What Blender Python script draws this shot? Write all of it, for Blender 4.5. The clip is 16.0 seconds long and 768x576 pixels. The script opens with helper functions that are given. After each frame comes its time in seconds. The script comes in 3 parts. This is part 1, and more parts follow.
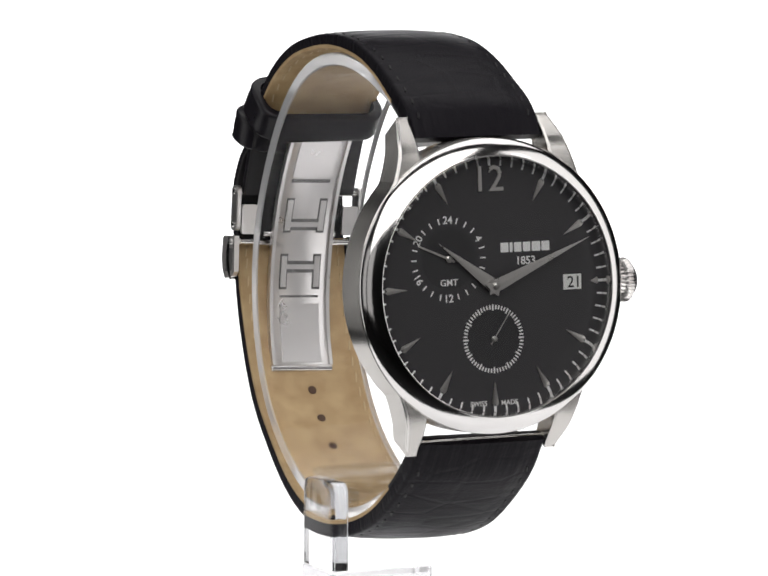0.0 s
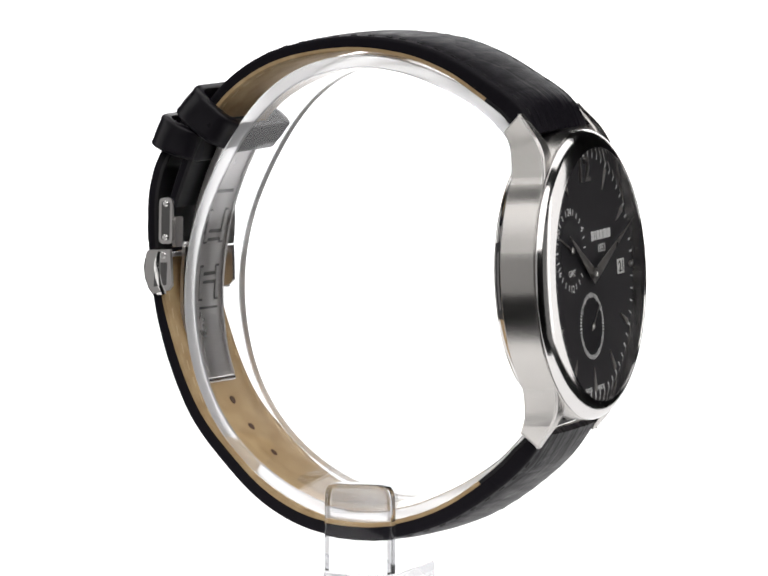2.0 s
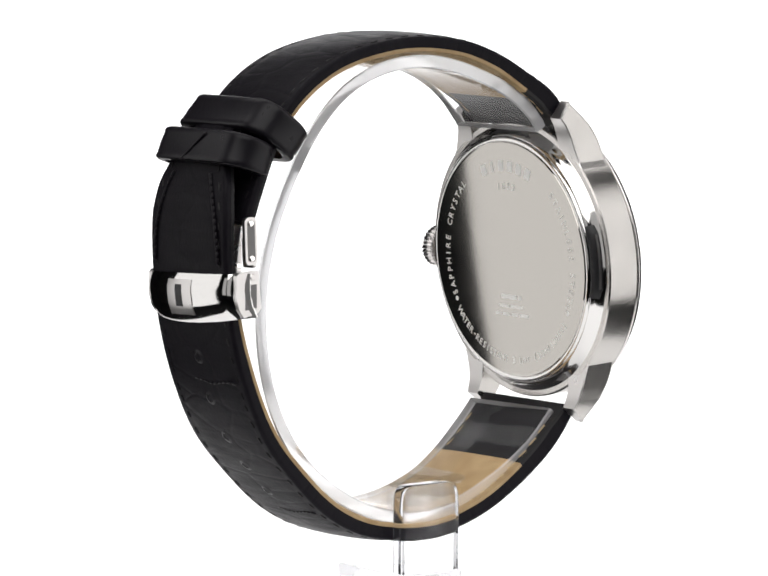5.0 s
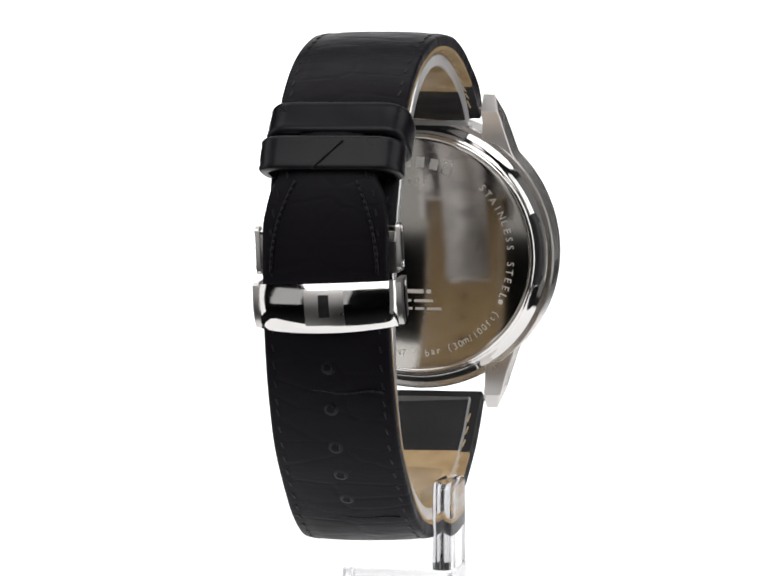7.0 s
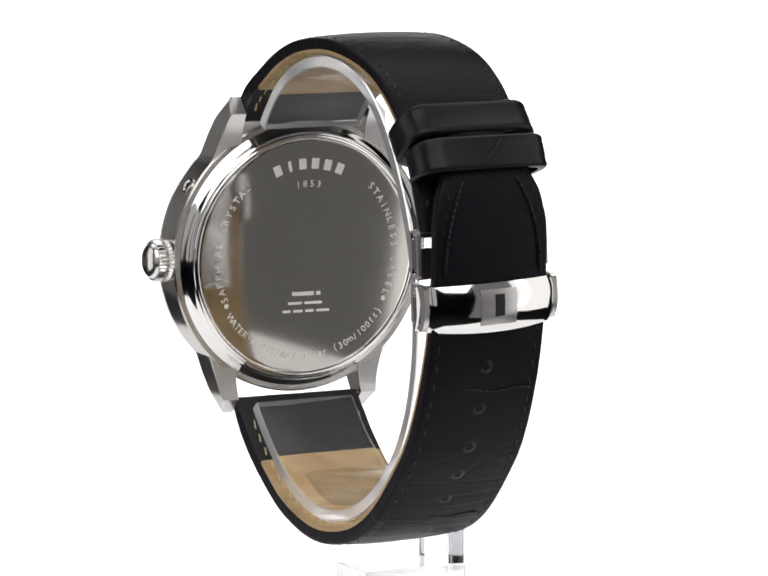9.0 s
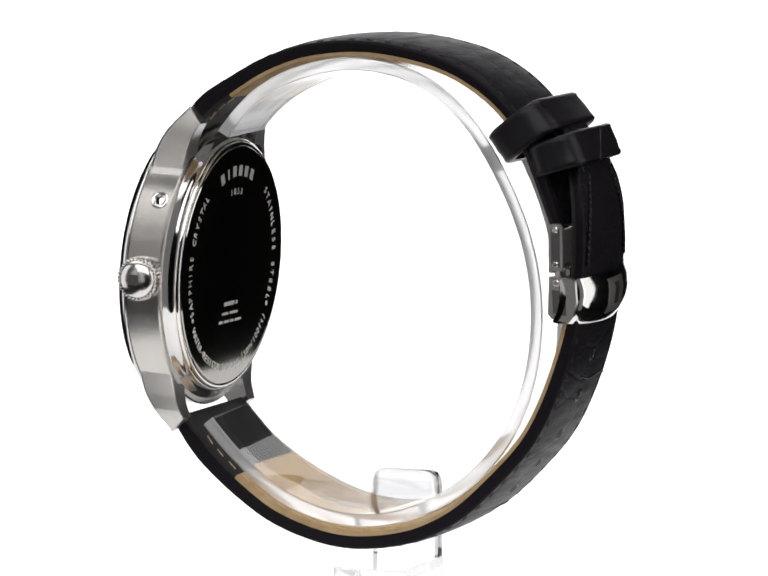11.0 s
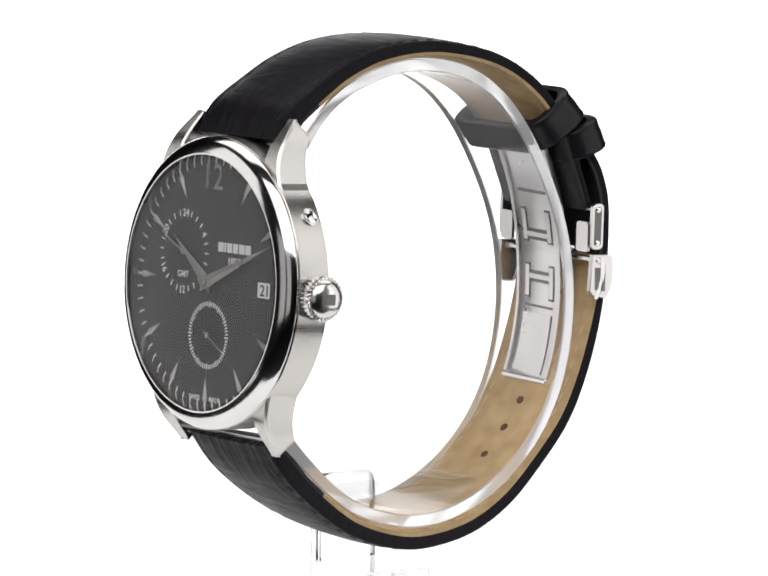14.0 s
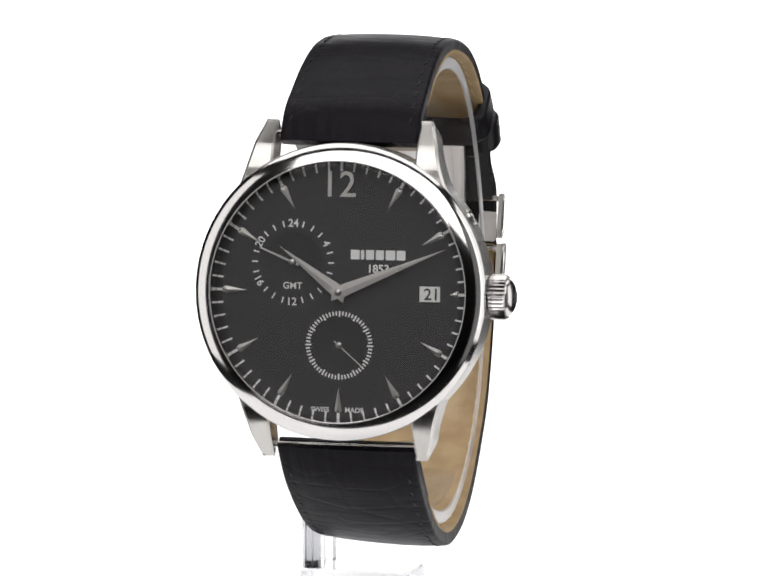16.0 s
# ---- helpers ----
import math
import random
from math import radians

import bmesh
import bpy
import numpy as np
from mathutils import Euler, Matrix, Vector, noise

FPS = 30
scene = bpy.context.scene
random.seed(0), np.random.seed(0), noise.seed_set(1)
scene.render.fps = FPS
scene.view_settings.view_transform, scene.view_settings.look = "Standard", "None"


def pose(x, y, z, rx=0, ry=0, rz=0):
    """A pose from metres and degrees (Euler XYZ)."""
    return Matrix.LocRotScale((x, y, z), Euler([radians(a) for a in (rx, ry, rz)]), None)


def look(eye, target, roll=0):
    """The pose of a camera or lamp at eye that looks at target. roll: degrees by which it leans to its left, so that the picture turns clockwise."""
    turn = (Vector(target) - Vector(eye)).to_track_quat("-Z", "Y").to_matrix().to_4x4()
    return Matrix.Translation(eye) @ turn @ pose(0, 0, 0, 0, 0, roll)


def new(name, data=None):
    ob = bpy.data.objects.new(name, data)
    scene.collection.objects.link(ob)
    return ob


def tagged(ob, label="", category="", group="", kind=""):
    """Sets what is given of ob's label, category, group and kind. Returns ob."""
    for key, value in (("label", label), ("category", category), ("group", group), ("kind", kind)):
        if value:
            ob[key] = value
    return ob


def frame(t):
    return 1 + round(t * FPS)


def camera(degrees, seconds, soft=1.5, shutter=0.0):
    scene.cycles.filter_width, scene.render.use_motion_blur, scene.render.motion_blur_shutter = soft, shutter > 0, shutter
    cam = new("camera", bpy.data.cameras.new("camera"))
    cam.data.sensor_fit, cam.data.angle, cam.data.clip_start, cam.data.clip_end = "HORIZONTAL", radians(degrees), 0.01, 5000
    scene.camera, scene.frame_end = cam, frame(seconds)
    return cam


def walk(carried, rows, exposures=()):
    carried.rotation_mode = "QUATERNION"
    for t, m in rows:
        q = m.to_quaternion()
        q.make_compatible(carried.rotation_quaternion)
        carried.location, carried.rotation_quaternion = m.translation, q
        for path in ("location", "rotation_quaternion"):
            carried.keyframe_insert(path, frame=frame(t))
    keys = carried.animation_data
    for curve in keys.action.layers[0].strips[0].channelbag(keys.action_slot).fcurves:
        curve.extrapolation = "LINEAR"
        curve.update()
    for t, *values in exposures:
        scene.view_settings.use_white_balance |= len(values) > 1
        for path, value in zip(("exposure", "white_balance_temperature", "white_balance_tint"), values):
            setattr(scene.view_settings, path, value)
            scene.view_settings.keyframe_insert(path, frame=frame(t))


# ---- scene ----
MM = 0.001

# ---- camera: a long lens on a tripod, standing still ----
cam = camera(8.298, 16.0, soft=1.8)
EYE = (-0.00005, -0.760, 0.0817)
TILT = radians(6.151)
SINK = radians(0.021)      # the tripod head settles a very little during the shot


def aim(tilt):
    return look(EYE, (EYE[0], EYE[1] + math.cos(tilt), EYE[2] - math.sin(tilt)), 0.06)


walk(cam, [(0.0, aim(TILT + SINK)), (8.0, aim(TILT)), (16.0, aim(TILT - SINK))], exposures=[(0.0, 0.0), (16.0, 0.0)])

# ---- light: dim studio, soft boxes above and at the sides, a lit table and backdrop ----
world = bpy.data.worlds.new("studio_air")
world.use_nodes = True
world.node_tree.nodes["Background"].inputs[0].default_value = (0.9, 0.92, 1.0, 1)
world.node_tree.nodes["Background"].inputs[1].default_value = 0.03
scene.world = world


def softbox(name, eye, target, width, height, radiance, color=(1.0, 0.985, 0.97)):
    """A rectangular studio soft box; radiance is the brightness of its cloth."""
    lamp = bpy.data.lights.new(name, "AREA")
    lamp.shape, lamp.size, lamp.size_y = "RECTANGLE", width, height
    lamp.energy, lamp.color = radiance * math.pi * width * height, color
    ob = new(name, lamp)
    ob.matrix_basis = look(eye, target)
    return ob


softbox("softbox_front", (0, -0.42, 0.47), (0, 0, 0), 0.9, 0.56, 2.0)
softbox("softbox_top", (0, 0.20, 0.56), (0, 0, 0), 0.9, 0.42, 1.5)
softbox("softbox_right", (0.54, -0.04, 0.12), (0, -0.02, 0.12), 0.42, 0.74, 1.15)
softbox("strip_light", (0.50, -0.165, 0.10), (0, -0.02, 0.05), 0.05, 0.55, 1.1)
# pale reflector boards on both sides of the camera
softbox("reflector_left", (-0.25, -0.65, 0.09), (0, 0, 0.02), 0.27, 0.46, 0.42)
softbox("reflector_far_left", (-0.54, -0.52, 0.09), (0, 0, 0.02), 0.24, 0.46, 0.42)
softbox("reflector_right", (0.53, -0.40, 0.0), (0, 0, 0.0), 0.30, 0.84, 0.16)
softbox("softbox_left", (-0.55, 0.03, 0.12), (0, 0.03, 0.12), 0.38, 0.74, 1.05)


# ---- materials ----
def material(name, color, rough=0.5, metal=0.0, spec=0.5):
    m = bpy.data.materials.new(name)
    m.use_nodes = True
    b = m.node_tree.nodes["Principled BSDF"]
    b.inputs["Base Color"].default_value = (*color, 1)
    b.inputs["Roughness"].default_value = rough
    b.inputs["Metallic"].default_value = metal
    b.inputs["Specular IOR Level"].default_value = spec
    return m, m.node_tree, b


def node(tree, kind, **values):
    n = tree.nodes.new(kind)
    for key, value in values.items():
        n.inputs[key].default_value = value
    return n


def coords(tree, which, scale):
    """Texture coordinates stretched by scale."""
    c, m = tree.nodes.new("ShaderNodeTexCoord"), tree.nodes.new("ShaderNodeMapping")
    m.inputs["Scale"].default_value = scale
    tree.links.new(c.outputs[which], m.inputs["Vector"])
    return m.outputs["Vector"]


def relief(tree, bsdf, heights, strength, distance):
    """Bumps from one or more heights, chained."""
    last = None
    for h, k in heights:
        b = node(tree, "ShaderNodeBump", Strength=strength * k, Distance=distance)
        tree.links.new(h, b.inputs["Height"])
        if last:
            tree.links.new(last, b.inputs["Normal"])
        last = b.outputs["Normal"]
    tree.links.new(last, bsdf.inputs["Normal"])


def ramp(tree, fac, stops):
    r = tree.nodes.new("ShaderNodeValToRGB")
    r.color_ramp.elements[0].position, r.color_ramp.elements[0].color = stops[0][0], (*stops[0][1], 1)
    r.color_ramp.elements[1].position, r.color_ramp.elements[1].color = stops[1][0], (*stops[1][1], 1)
    tree.links.new(fac, r.inputs["Fac"])
    return r.outputs["Color"]


def noise_tex(tree, vec, scale, detail=3.0):
    n = node(tree, "ShaderNodeTexNoise", Scale=scale, Detail=detail)
    tree.links.new(vec, n.inputs["Vector"])
    return n.outputs["Fac"]


def steel(name, color, rough, streak=None, streak_k=0.0):
    """Steel with faint smudges, and fine brushing lines where streak gives their stretch."""
    m, t, b = material(name, color, rough, 1.0)
    n = noise_tex(t, coords(t, "Object", (1, 1, 1)), 220.0)
    span = node(t, "ShaderNodeMapRange")
    span.inputs["To Min"].default_value, span.inputs["To Max"].default_value = rough * 0.8, rough * 1.35
    t.links.new(n, span.inputs["Value"])
    t.links.new(span.outputs["Result"], b.inputs["Roughness"])
    if streak:
        s = noise_tex(t, coords(t, "Object", streak), 1000.0, 2.0)
        relief(t, b, [(s, 1.0)], streak_k, 0.00002)
    return m


POLISHED = steel("polished_steel", (0.80, 0.79, 0.78), 0.07)
BRUSHED = steel("brushed_steel", (0.63, 0.61, 0.59), 0.22, (0.25, 0.25, 6.0), 0.2)
t = BRUSHED.node_tree
grain = t.nodes.new("ShaderNodeTangent")
grain.direction_type, grain.axis = "RADIAL", "Z"
t.links.new(grain.outputs[0], t.nodes["Principled BSDF"].inputs["Tangent"])
t.nodes["Principled BSDF"].inputs["Anisotropic"].default_value = 0.9
t.nodes["Principled BSDF"].inputs["Anisotropic Rotation"].default_value = 0.25
BACK = steel("caseback_steel", (0.52, 0.50, 0.47), 0.075)
ETCHED = steel("etched_steel", (0.86, 0.85, 0.83), 0.42)
SATIN = steel("satin_steel", (0.72, 0.70, 0.69), 0.28, (6.0, 0.4, 0.4), 0.2)
BEZEL = steel("bezel_steel", (0.78, 0.765, 0.76), 0.11)
CROWN = steel("crown_steel", (0.74, 0.72, 0.71), 0.2)
HAND = steel("hand_steel", (0.70, 0.68, 0.66), 0.27)
# near-black that carries the shade inside notch and strap holes
DARKGAP = material("dark_slot", (0.012, 0.012, 0.014), 0.4)[0]
PRINT = material("white_print", (0.90, 0.90, 0.90), 0.5)[0]
CARD = material("date_white", (0.88, 0.88, 0.86), 0.5)[0]
# darkened steel: the shade of recesses and grooves is put into its colour
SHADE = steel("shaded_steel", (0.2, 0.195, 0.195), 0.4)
INK = material("black_ink", (0.02, 0.02, 0.02), 0.5)[0]

# dial: near black, a faint horizontal relief under a satin varnish
DIAL, t, b = material("black_dial", (0.036, 0.034, 0.038), 0.36, 0.0, 0.45)
cloud = node(t, "ShaderNodeMapRange")
cloud.inputs["To Min"].default_value, cloud.inputs["To Max"].default_value = 0.32, 0.46
t.links.new(noise_tex(t, coords(t, "Object", (1, 1, 1)), 160.0, 4.0), cloud.inputs["Value"])
t.links.new(cloud.outputs["Result"], b.inputs["Roughness"])
weave = noise_tex(t, coords(t, "Object", (1.0, 4.0, 1.0)), 2200.0, 2.0)
relief(t, b, [(weave, 1.0)], 0.012, 0.00002)
SUBDIAL = material("black_subdial", (0.024, 0.023, 0.026), 0.3, 0.0, 0.5)[0]

# leather: black calf pressed with a reptile grain
LEATHER, t, b = material("black_leather", (0.0095, 0.0083, 0.0115), 0.42, 0.0, 0.08)
uv = coords(t, "UV", (1, 1, 1))
v1 = node(t, "ShaderNodeTexVoronoi", Scale=170.0, Randomness=0.75)
v1.feature = "DISTANCE_TO_EDGE"
t.links.new(coords(t, "UV", (0.75, 1.35, 1)), v1.inputs["Vector"])
edge = node(t, "ShaderNodeMapRange")
edge.inputs["From Max"].default_value = 0.09
t.links.new(v1.outputs["Distance"], edge.inputs["Value"])
pores = noise_tex(t, uv, 2600.0, 4.0)
folds = noise_tex(t, coords(t, "UV", (0.5, 2.2, 1)), 300.0, 3.0)
rucks = noise_tex(t, coords(t, "UV", (1.0, 0.12, 1)), 520.0, 3.0)
split = t.nodes.new("ShaderNodeSeparateXYZ")
t.links.new(uv, split.inputs[0])
near = node(t, "ShaderNodeMapRange")
near.inputs["From Min"].default_value, near.inputs["From Max"].default_value = 0.010, 0.004
t.links.new(split.outputs["Y"], near.inputs["Value"])
ruck = t.nodes.new("ShaderNodeMath")
ruck.operation = "MULTIPLY"
t.links.new(rucks, ruck.inputs[0])
t.links.new(near.outputs["Result"], ruck.inputs[1])
relief(t, b, [(edge.outputs["Result"], 0.36), (folds, 0.55), (pores, 0.5), (ruck.outputs[0], 4.2)], 0.6, 0.00014)
gloss = node(t, "ShaderNodeMapRange")
gloss.inputs["To Min"].default_value, gloss.inputs["To Max"].default_value = 0.22, 0.55
t.links.new(folds, gloss.inputs["Value"])
t.links.new(gloss.outputs["Result"], b.inputs["Roughness"])

# the keepers are smoother, polished calf
LOOP, t, b = material("smooth_black_leather", (0.0095, 0.0083, 0.0115), 0.3, 0.0, 0.22)
wear = node(t, "ShaderNodeMapRange")
wear.inputs["To Min"].default_value, wear.inputs["To Max"].default_value = 0.2, 0.42
t.links.new(noise_tex(t, coords(t, "UV", (1, 1, 1)), 240.0, 4.0), wear.inputs["Value"])
t.links.new(wear.outputs["Result"], b.inputs["Roughness"])
relief(t, b, [(noise_tex(t, coords(t, "UV", (1, 1, 1)), 1500.0, 3.0), 0.5), (noise_tex(t, coords(t, "UV", (1, 1, 1)), 160.0, 2.0), 1.0)], 0.35, 0.00012)

LINING, t, b = material("tan_lining", (0.42, 0.29, 0.145), 0.62)
uv = coords(t, "UV", (1, 1, 1))
t.links.new(ramp(t, noise_tex(t, uv, 260.0, 5.0), [(0.3, (0.36, 0.235, 0.11)), (0.7, (0.50, 0.36, 0.19))]), b.inputs["Base Color"])
relief(t, b, [(noise_tex(t, uv, 1800.0), 1.0)], 0.3, 0.00008)
PATCH = material("black_lining", (0.012, 0.0115, 0.013), 0.5, 0.0, 0.3)[0]
RAW = material("raw_brown_leather", (0.085, 0.045, 0.028), 0.7)[0]
THREAD = material("black_thread", (0.009, 0.0085, 0.0095), 0.45, 0.0, 0.3)[0]
PALE_THREAD = material("pale_thread", (0.54, 0.41, 0.24), 0.7)[0]

# clear sheets
CRYSTAL = bpy.data.materials.new("sapphire_crystal")
CRYSTAL.use_nodes = True
t = CRYSTAL.node_tree
t.nodes.clear()
out, mix = t.nodes.new("ShaderNodeOutputMaterial"), t.nodes.new("ShaderNodeMixShader")
fres = node(t, "ShaderNodeFresnel", IOR=1.5)
clear, shine = t.nodes.new("ShaderNodeBsdfTransparent"), node(t, "ShaderNodeBsdfGlossy", Roughness=0.015)
t.links.new(fres.outputs[0], mix.inputs[0])
t.links.new(clear.outputs[0], mix.inputs[1])
t.links.new(shine.outputs[0], mix.inputs[2])
t.links.new(mix.outputs[0], out.inputs[0])

ACRYLIC = bpy.data.materials.new("clear_acrylic")
ACRYLIC.use_nodes = True
t = ACRYLIC.node_tree
t.nodes.clear()
out = t.nodes.new("ShaderNodeOutputMaterial")
glass = node(t, "ShaderNodeBsdfGlass", IOR=1.49, Roughness=0.0)
glass.inputs["Color"].default_value = (0.985, 0.985, 0.99, 1)
t.links.new(glass.outputs[0], out.inputs[0])

# thinner-looking clear cast acrylic of the ring
CAST = ACRYLIC.copy()
CAST.name = "cast_acrylic"
for n in CAST.node_tree.nodes:
    if n.type == "BSDF_GLASS":
        n.inputs["IOR"].default_value = 1.2

# the inner block, so clear that it hardly bends the light
CLEAR = CRYSTAL.copy()
CLEAR.name = "clear_block"
for n in CLEAR.node_tree.nodes:
    if n.type == "MIX_SHADER":
        CLEAR.node_tree.links.remove(n.inputs[0].links[0])
        n.inputs[0].default_value = 0.07
    if n.type == "BSDF_TRANSPARENT":
        n.inputs["Color"].default_value = (0.93, 0.935, 0.94, 1)

# sawn acrylic edges scatter the light of the room
FROST = bpy.data.materials.new("sawn_acrylic")
FROST.use_nodes = True
t = FROST.node_tree
t.nodes.clear()
out, mix = t.nodes.new("ShaderNodeOutputMaterial"), t.nodes.new("ShaderNodeMixShader")
mix.inputs[0].default_value = 0.32
glass, dull = node(t, "ShaderNodeBsdfGlass", IOR=1.49, Roughness=0.22), t.nodes.new("ShaderNodeBsdfDiffuse")
dull.inputs["Color"].default_value = (0.95, 0.95, 0.97, 1)
t.links.new(glass.outputs[0], mix.inputs[1])
t.links.new(dull.outputs[0], mix.inputs[2])
t.links.new(mix.outputs[0], out.inputs[0])
EDGE = bpy.data.materials.new("acrylic_edge")
EDGE.use_nodes = True
t = EDGE.node_tree
t.nodes.clear()
out = t.nodes.new("ShaderNodeOutputMaterial")
glass = node(t, "ShaderNodeBsdfGlass", IOR=1.49, Roughness=0.08)
glass.inputs["Color"].default_value = (0.93, 0.935, 0.95, 1)
t.links.new(glass.outputs[0], out.inputs[0])

# lit white surfaces and the dim room
GLOW = bpy.data.materials.new("lit_white_acrylic")
GLOW.use_nodes = True
b = GLOW.node_tree.nodes["Principled BSDF"]
b.inputs["Base Color"].default_value = (0.8, 0.8, 0.8, 1)
b.inputs["Roughness"].default_value = 0.6
b.inputs["Emission Color"].default_value = (1.0, 0.995, 1.0, 1)
b.inputs["Emission Strength"].default_value = 1.15
TOP, t, b = material("white_acrylic_top", (0.8, 0.8, 0.8), 0.12)
b.inputs["Emission Color"].default_value = (1.0, 0.995, 1.0, 1)
b.inputs["Emission Strength"].default_value = 0.4
ROOM, t, b = material("studio_paint", (0.05, 0.05, 0.052), 0.8)
t.links.new(ramp(t, noise_tex(t, coords(t, "Object", (1, 1, 1)), 3.0), [(0.3, (0.04, 0.04, 0.042)), (0.7, (0.06, 0.06, 0.062))]), b.inputs["Base Color"])


# ---- mesh helpers: all lengths in millimetres ----
def mesh_of(name, verts, faces, mat, smooth=35.0, uvs=None):
    me = bpy.data.meshes.new(name)
    me.from_pydata([Vector(v) * MM for v in verts], [], faces)
    if uvs:
        layer = me.uv_layers.new(name="strap")
        for loop in me.loops:
            layer.data[loop.index].uv = uvs[loop.vertex_index]
    bm = bmesh.new()
    bm.from_mesh(me)
    bmesh.ops.recalc_face_normals(bm, faces=bm.faces)
    bm.to_mesh(me)
    bm.free()
    me.materials.append(mat)
    if smooth:
        me.polygons.foreach_set("use_smooth", [True] * len(me.polygons))
        me.set_sharp_from_angle(angle=radians(smooth))
    return me


def second_material(me, mat, test):
    """Gives the faces whose direction passes the test another finish."""
    me.materials.append(mat)
    for p in me.polygons:
        if test(p.normal):
            p.material_index = 1
    return me


def place(name, me, parent, m=None, label=""):
    """Links a mesh as one part of a thing or of a part."""
    ob = new(name, me)
    ob.parent = parent
    if m is not None:
        ob.matrix_basis = m
    return tagged(ob, label)


def joined(shapes):
    verts, faces = [], []
    for v, f in shapes:
        k = len(verts)
        verts += v
        faces += [tuple(i + k for i in face) for face in f]
    return verts, faces


def lathe(profile, n=96, closed=True):
    """A turned solid round the third axis from (radius, height) points; radius 0 closes an end."""
    verts, faces, rows = [], [], []
    for r, h in profile:
        if r < 1e-6:
            rows.append([len(verts)] * n)
            verts.append((0, 0, h))
        else:
            rows.append(list(range(len(verts), len(verts) + n)))
            verts += [(r * math.cos(2 * math.pi * i / n), r * math.sin(2 * math.pi * i / n), h) for i in range(n)]
    pairs = list(zip(rows, rows[1:])) + ([(rows[-1], rows[0])] if closed else [])
    for a, b in pairs:
        for i in range(n):
            j = (i + 1) % n
            face = []
            for k in (a[i], a[j], b[j], b[i]):
                if k not in face:
                    face.append(k)
            if len(face) > 2:
                faces.append(tuple(face))
    return verts, faces


def loft(sections):
    """A solid through closed sections of equal point count, capped."""
    n = len(sections[0])
    verts = [p for s in sections for p in s]
    faces = [(k * n + i, k * n + (i + 1) % n, (k + 1) * n + (i + 1) % n, (k + 1) * n + i)
             for k in range(len(sections) - 1) for i in range(n)]
    faces += [tuple(range(n)), tuple(range((len(sections) - 1) * n, len(sections) * n))]
    return verts, faces


def prism(outline, h0, h1, bevel=0.0):
    """A flat outline raised from h0 to h1, its upper rim bevelled towards its middle."""
    cx, cy = sum(p[0] for p in outline) / len(outline), sum(p[1] for p in outline) / len(outline)

    def ring(h, inset):
        res = []
        for x, y in outline:
            d = math.hypot(x - cx, y - cy) or 1.0
            k = max(0.0, 1 - inset / d)
            res.append((cx + (x - cx) * k, cy + (y - cy) * k, h))
        return res
    rings = [ring(h0, 0), ring(h1 - bevel, 0), ring(h1, bevel)] if bevel else [ring(h0, 0), ring(h1, 0)]
    return loft(rings)


def rounded(w, h, r, n=5):
    """A rounded rectangle about the origin."""
    pts = []
    for cx, cy, a in ((w / 2 - r, h / 2 - r, 0), (-w / 2 + r, h / 2 - r, 90), (-w / 2 + r, -h / 2 + r, 180), (w / 2 - r, -h / 2 + r, 270)):
        pts += [(cx + r * math.cos(radians(a + 90 * i / n)), cy + r * math.sin(radians(a + 90 * i / n))) for i in range(n + 1)]
    return pts


def moved(shape, m):
    """A shape moved by a matrix in millimetres."""
    return [tuple(m @ Vector(v)) for v in shape[0]], shape[1]


def rod(a, b, r, n=14):
    """A round rod with slightly chamfered ends from a to b."""
    a, b = Vector(a), Vector(b)
    L = (b - a).length
    m = Matrix.Translation(a) @ (b - a).to_track_quat("Z", "Y").to_matrix().to_4x4()
    c = min(0.15, r * 0.3)
    return moved(lathe([(0, 0), (r - c, 0), (r, c), (r, L - c), (r - c, L), (0, L)], n, False), m)


def curve(points, n):
    """An even walk along a smooth curve through points in the (y, z) plane: place, way, outward, length so far."""
    p = [Vector(q) for q in points]
    p = [p[0] * 2 - p[1]] + p + [p[-1] * 2 - p[-2]]
    fine = []
    for i in range(1, len(p) - 2):
        for k in range(24):
            s = k / 24
            fine.append(0.5 * (2 * p[i] + (p[i + 1] - p[i - 1]) * s + (2 * p[i - 1] - 5 * p[i] + 4 * p[i + 1] - p[i + 2]) * s * s
                               + (3 * p[i] - p[i - 1] - 3 * p[i + 1] + p[i + 2]) * s ** 3))
    fine.append(p[-2])
    acc = [0.0]
    for a, b in zip(fine, fine[1:]):
        acc.append(acc[-1] + (b - a).length)
    xs = np.linspace(0, acc[-1], n)
    ys, zs = np.interp(xs, acc, [q.x for q in fine]), np.interp(xs, acc, [q.y for q in fine])
    for _ in range(6 if n >= 100 else 0):      # long runs bend evenly
        ys[2:-2] = (ys[:-4] + 2 * ys[1:-3] + 3 * ys[2:-2] + 2 * ys[3:-1] + ys[4:]) / 9
        zs[2:-2] = (zs[:-4] + 2 * zs[1:-3] + 3 * zs[2:-2] + 2 * zs[3:-1] + zs[4:]) / 9
    res = []
    for i in range(n):
        a, b = max(0, i - 1), min(n - 1, i + 1)
        way = Vector((ys[b] - ys[a], zs[b] - zs[a])).normalized()
        out = Vector((-way.y, way.x))
        res.append((Vector((ys[i], zs[i])), way, out, xs[i]))
    mid = res[n // 2]
    if mid[2].dot(mid[0]) < 0:
        res = [(q, w, -o, s) for q, w, o, s in res]
    return res


XC = 1.5           # the case's middle plane, off the turning axis
X0 = 0.0           # the clasp's middle plane: the strap runs slightly askew


def mid_x(y):
    return float(np.interp(y, [-26.0, 33.0], [XC, X0]))


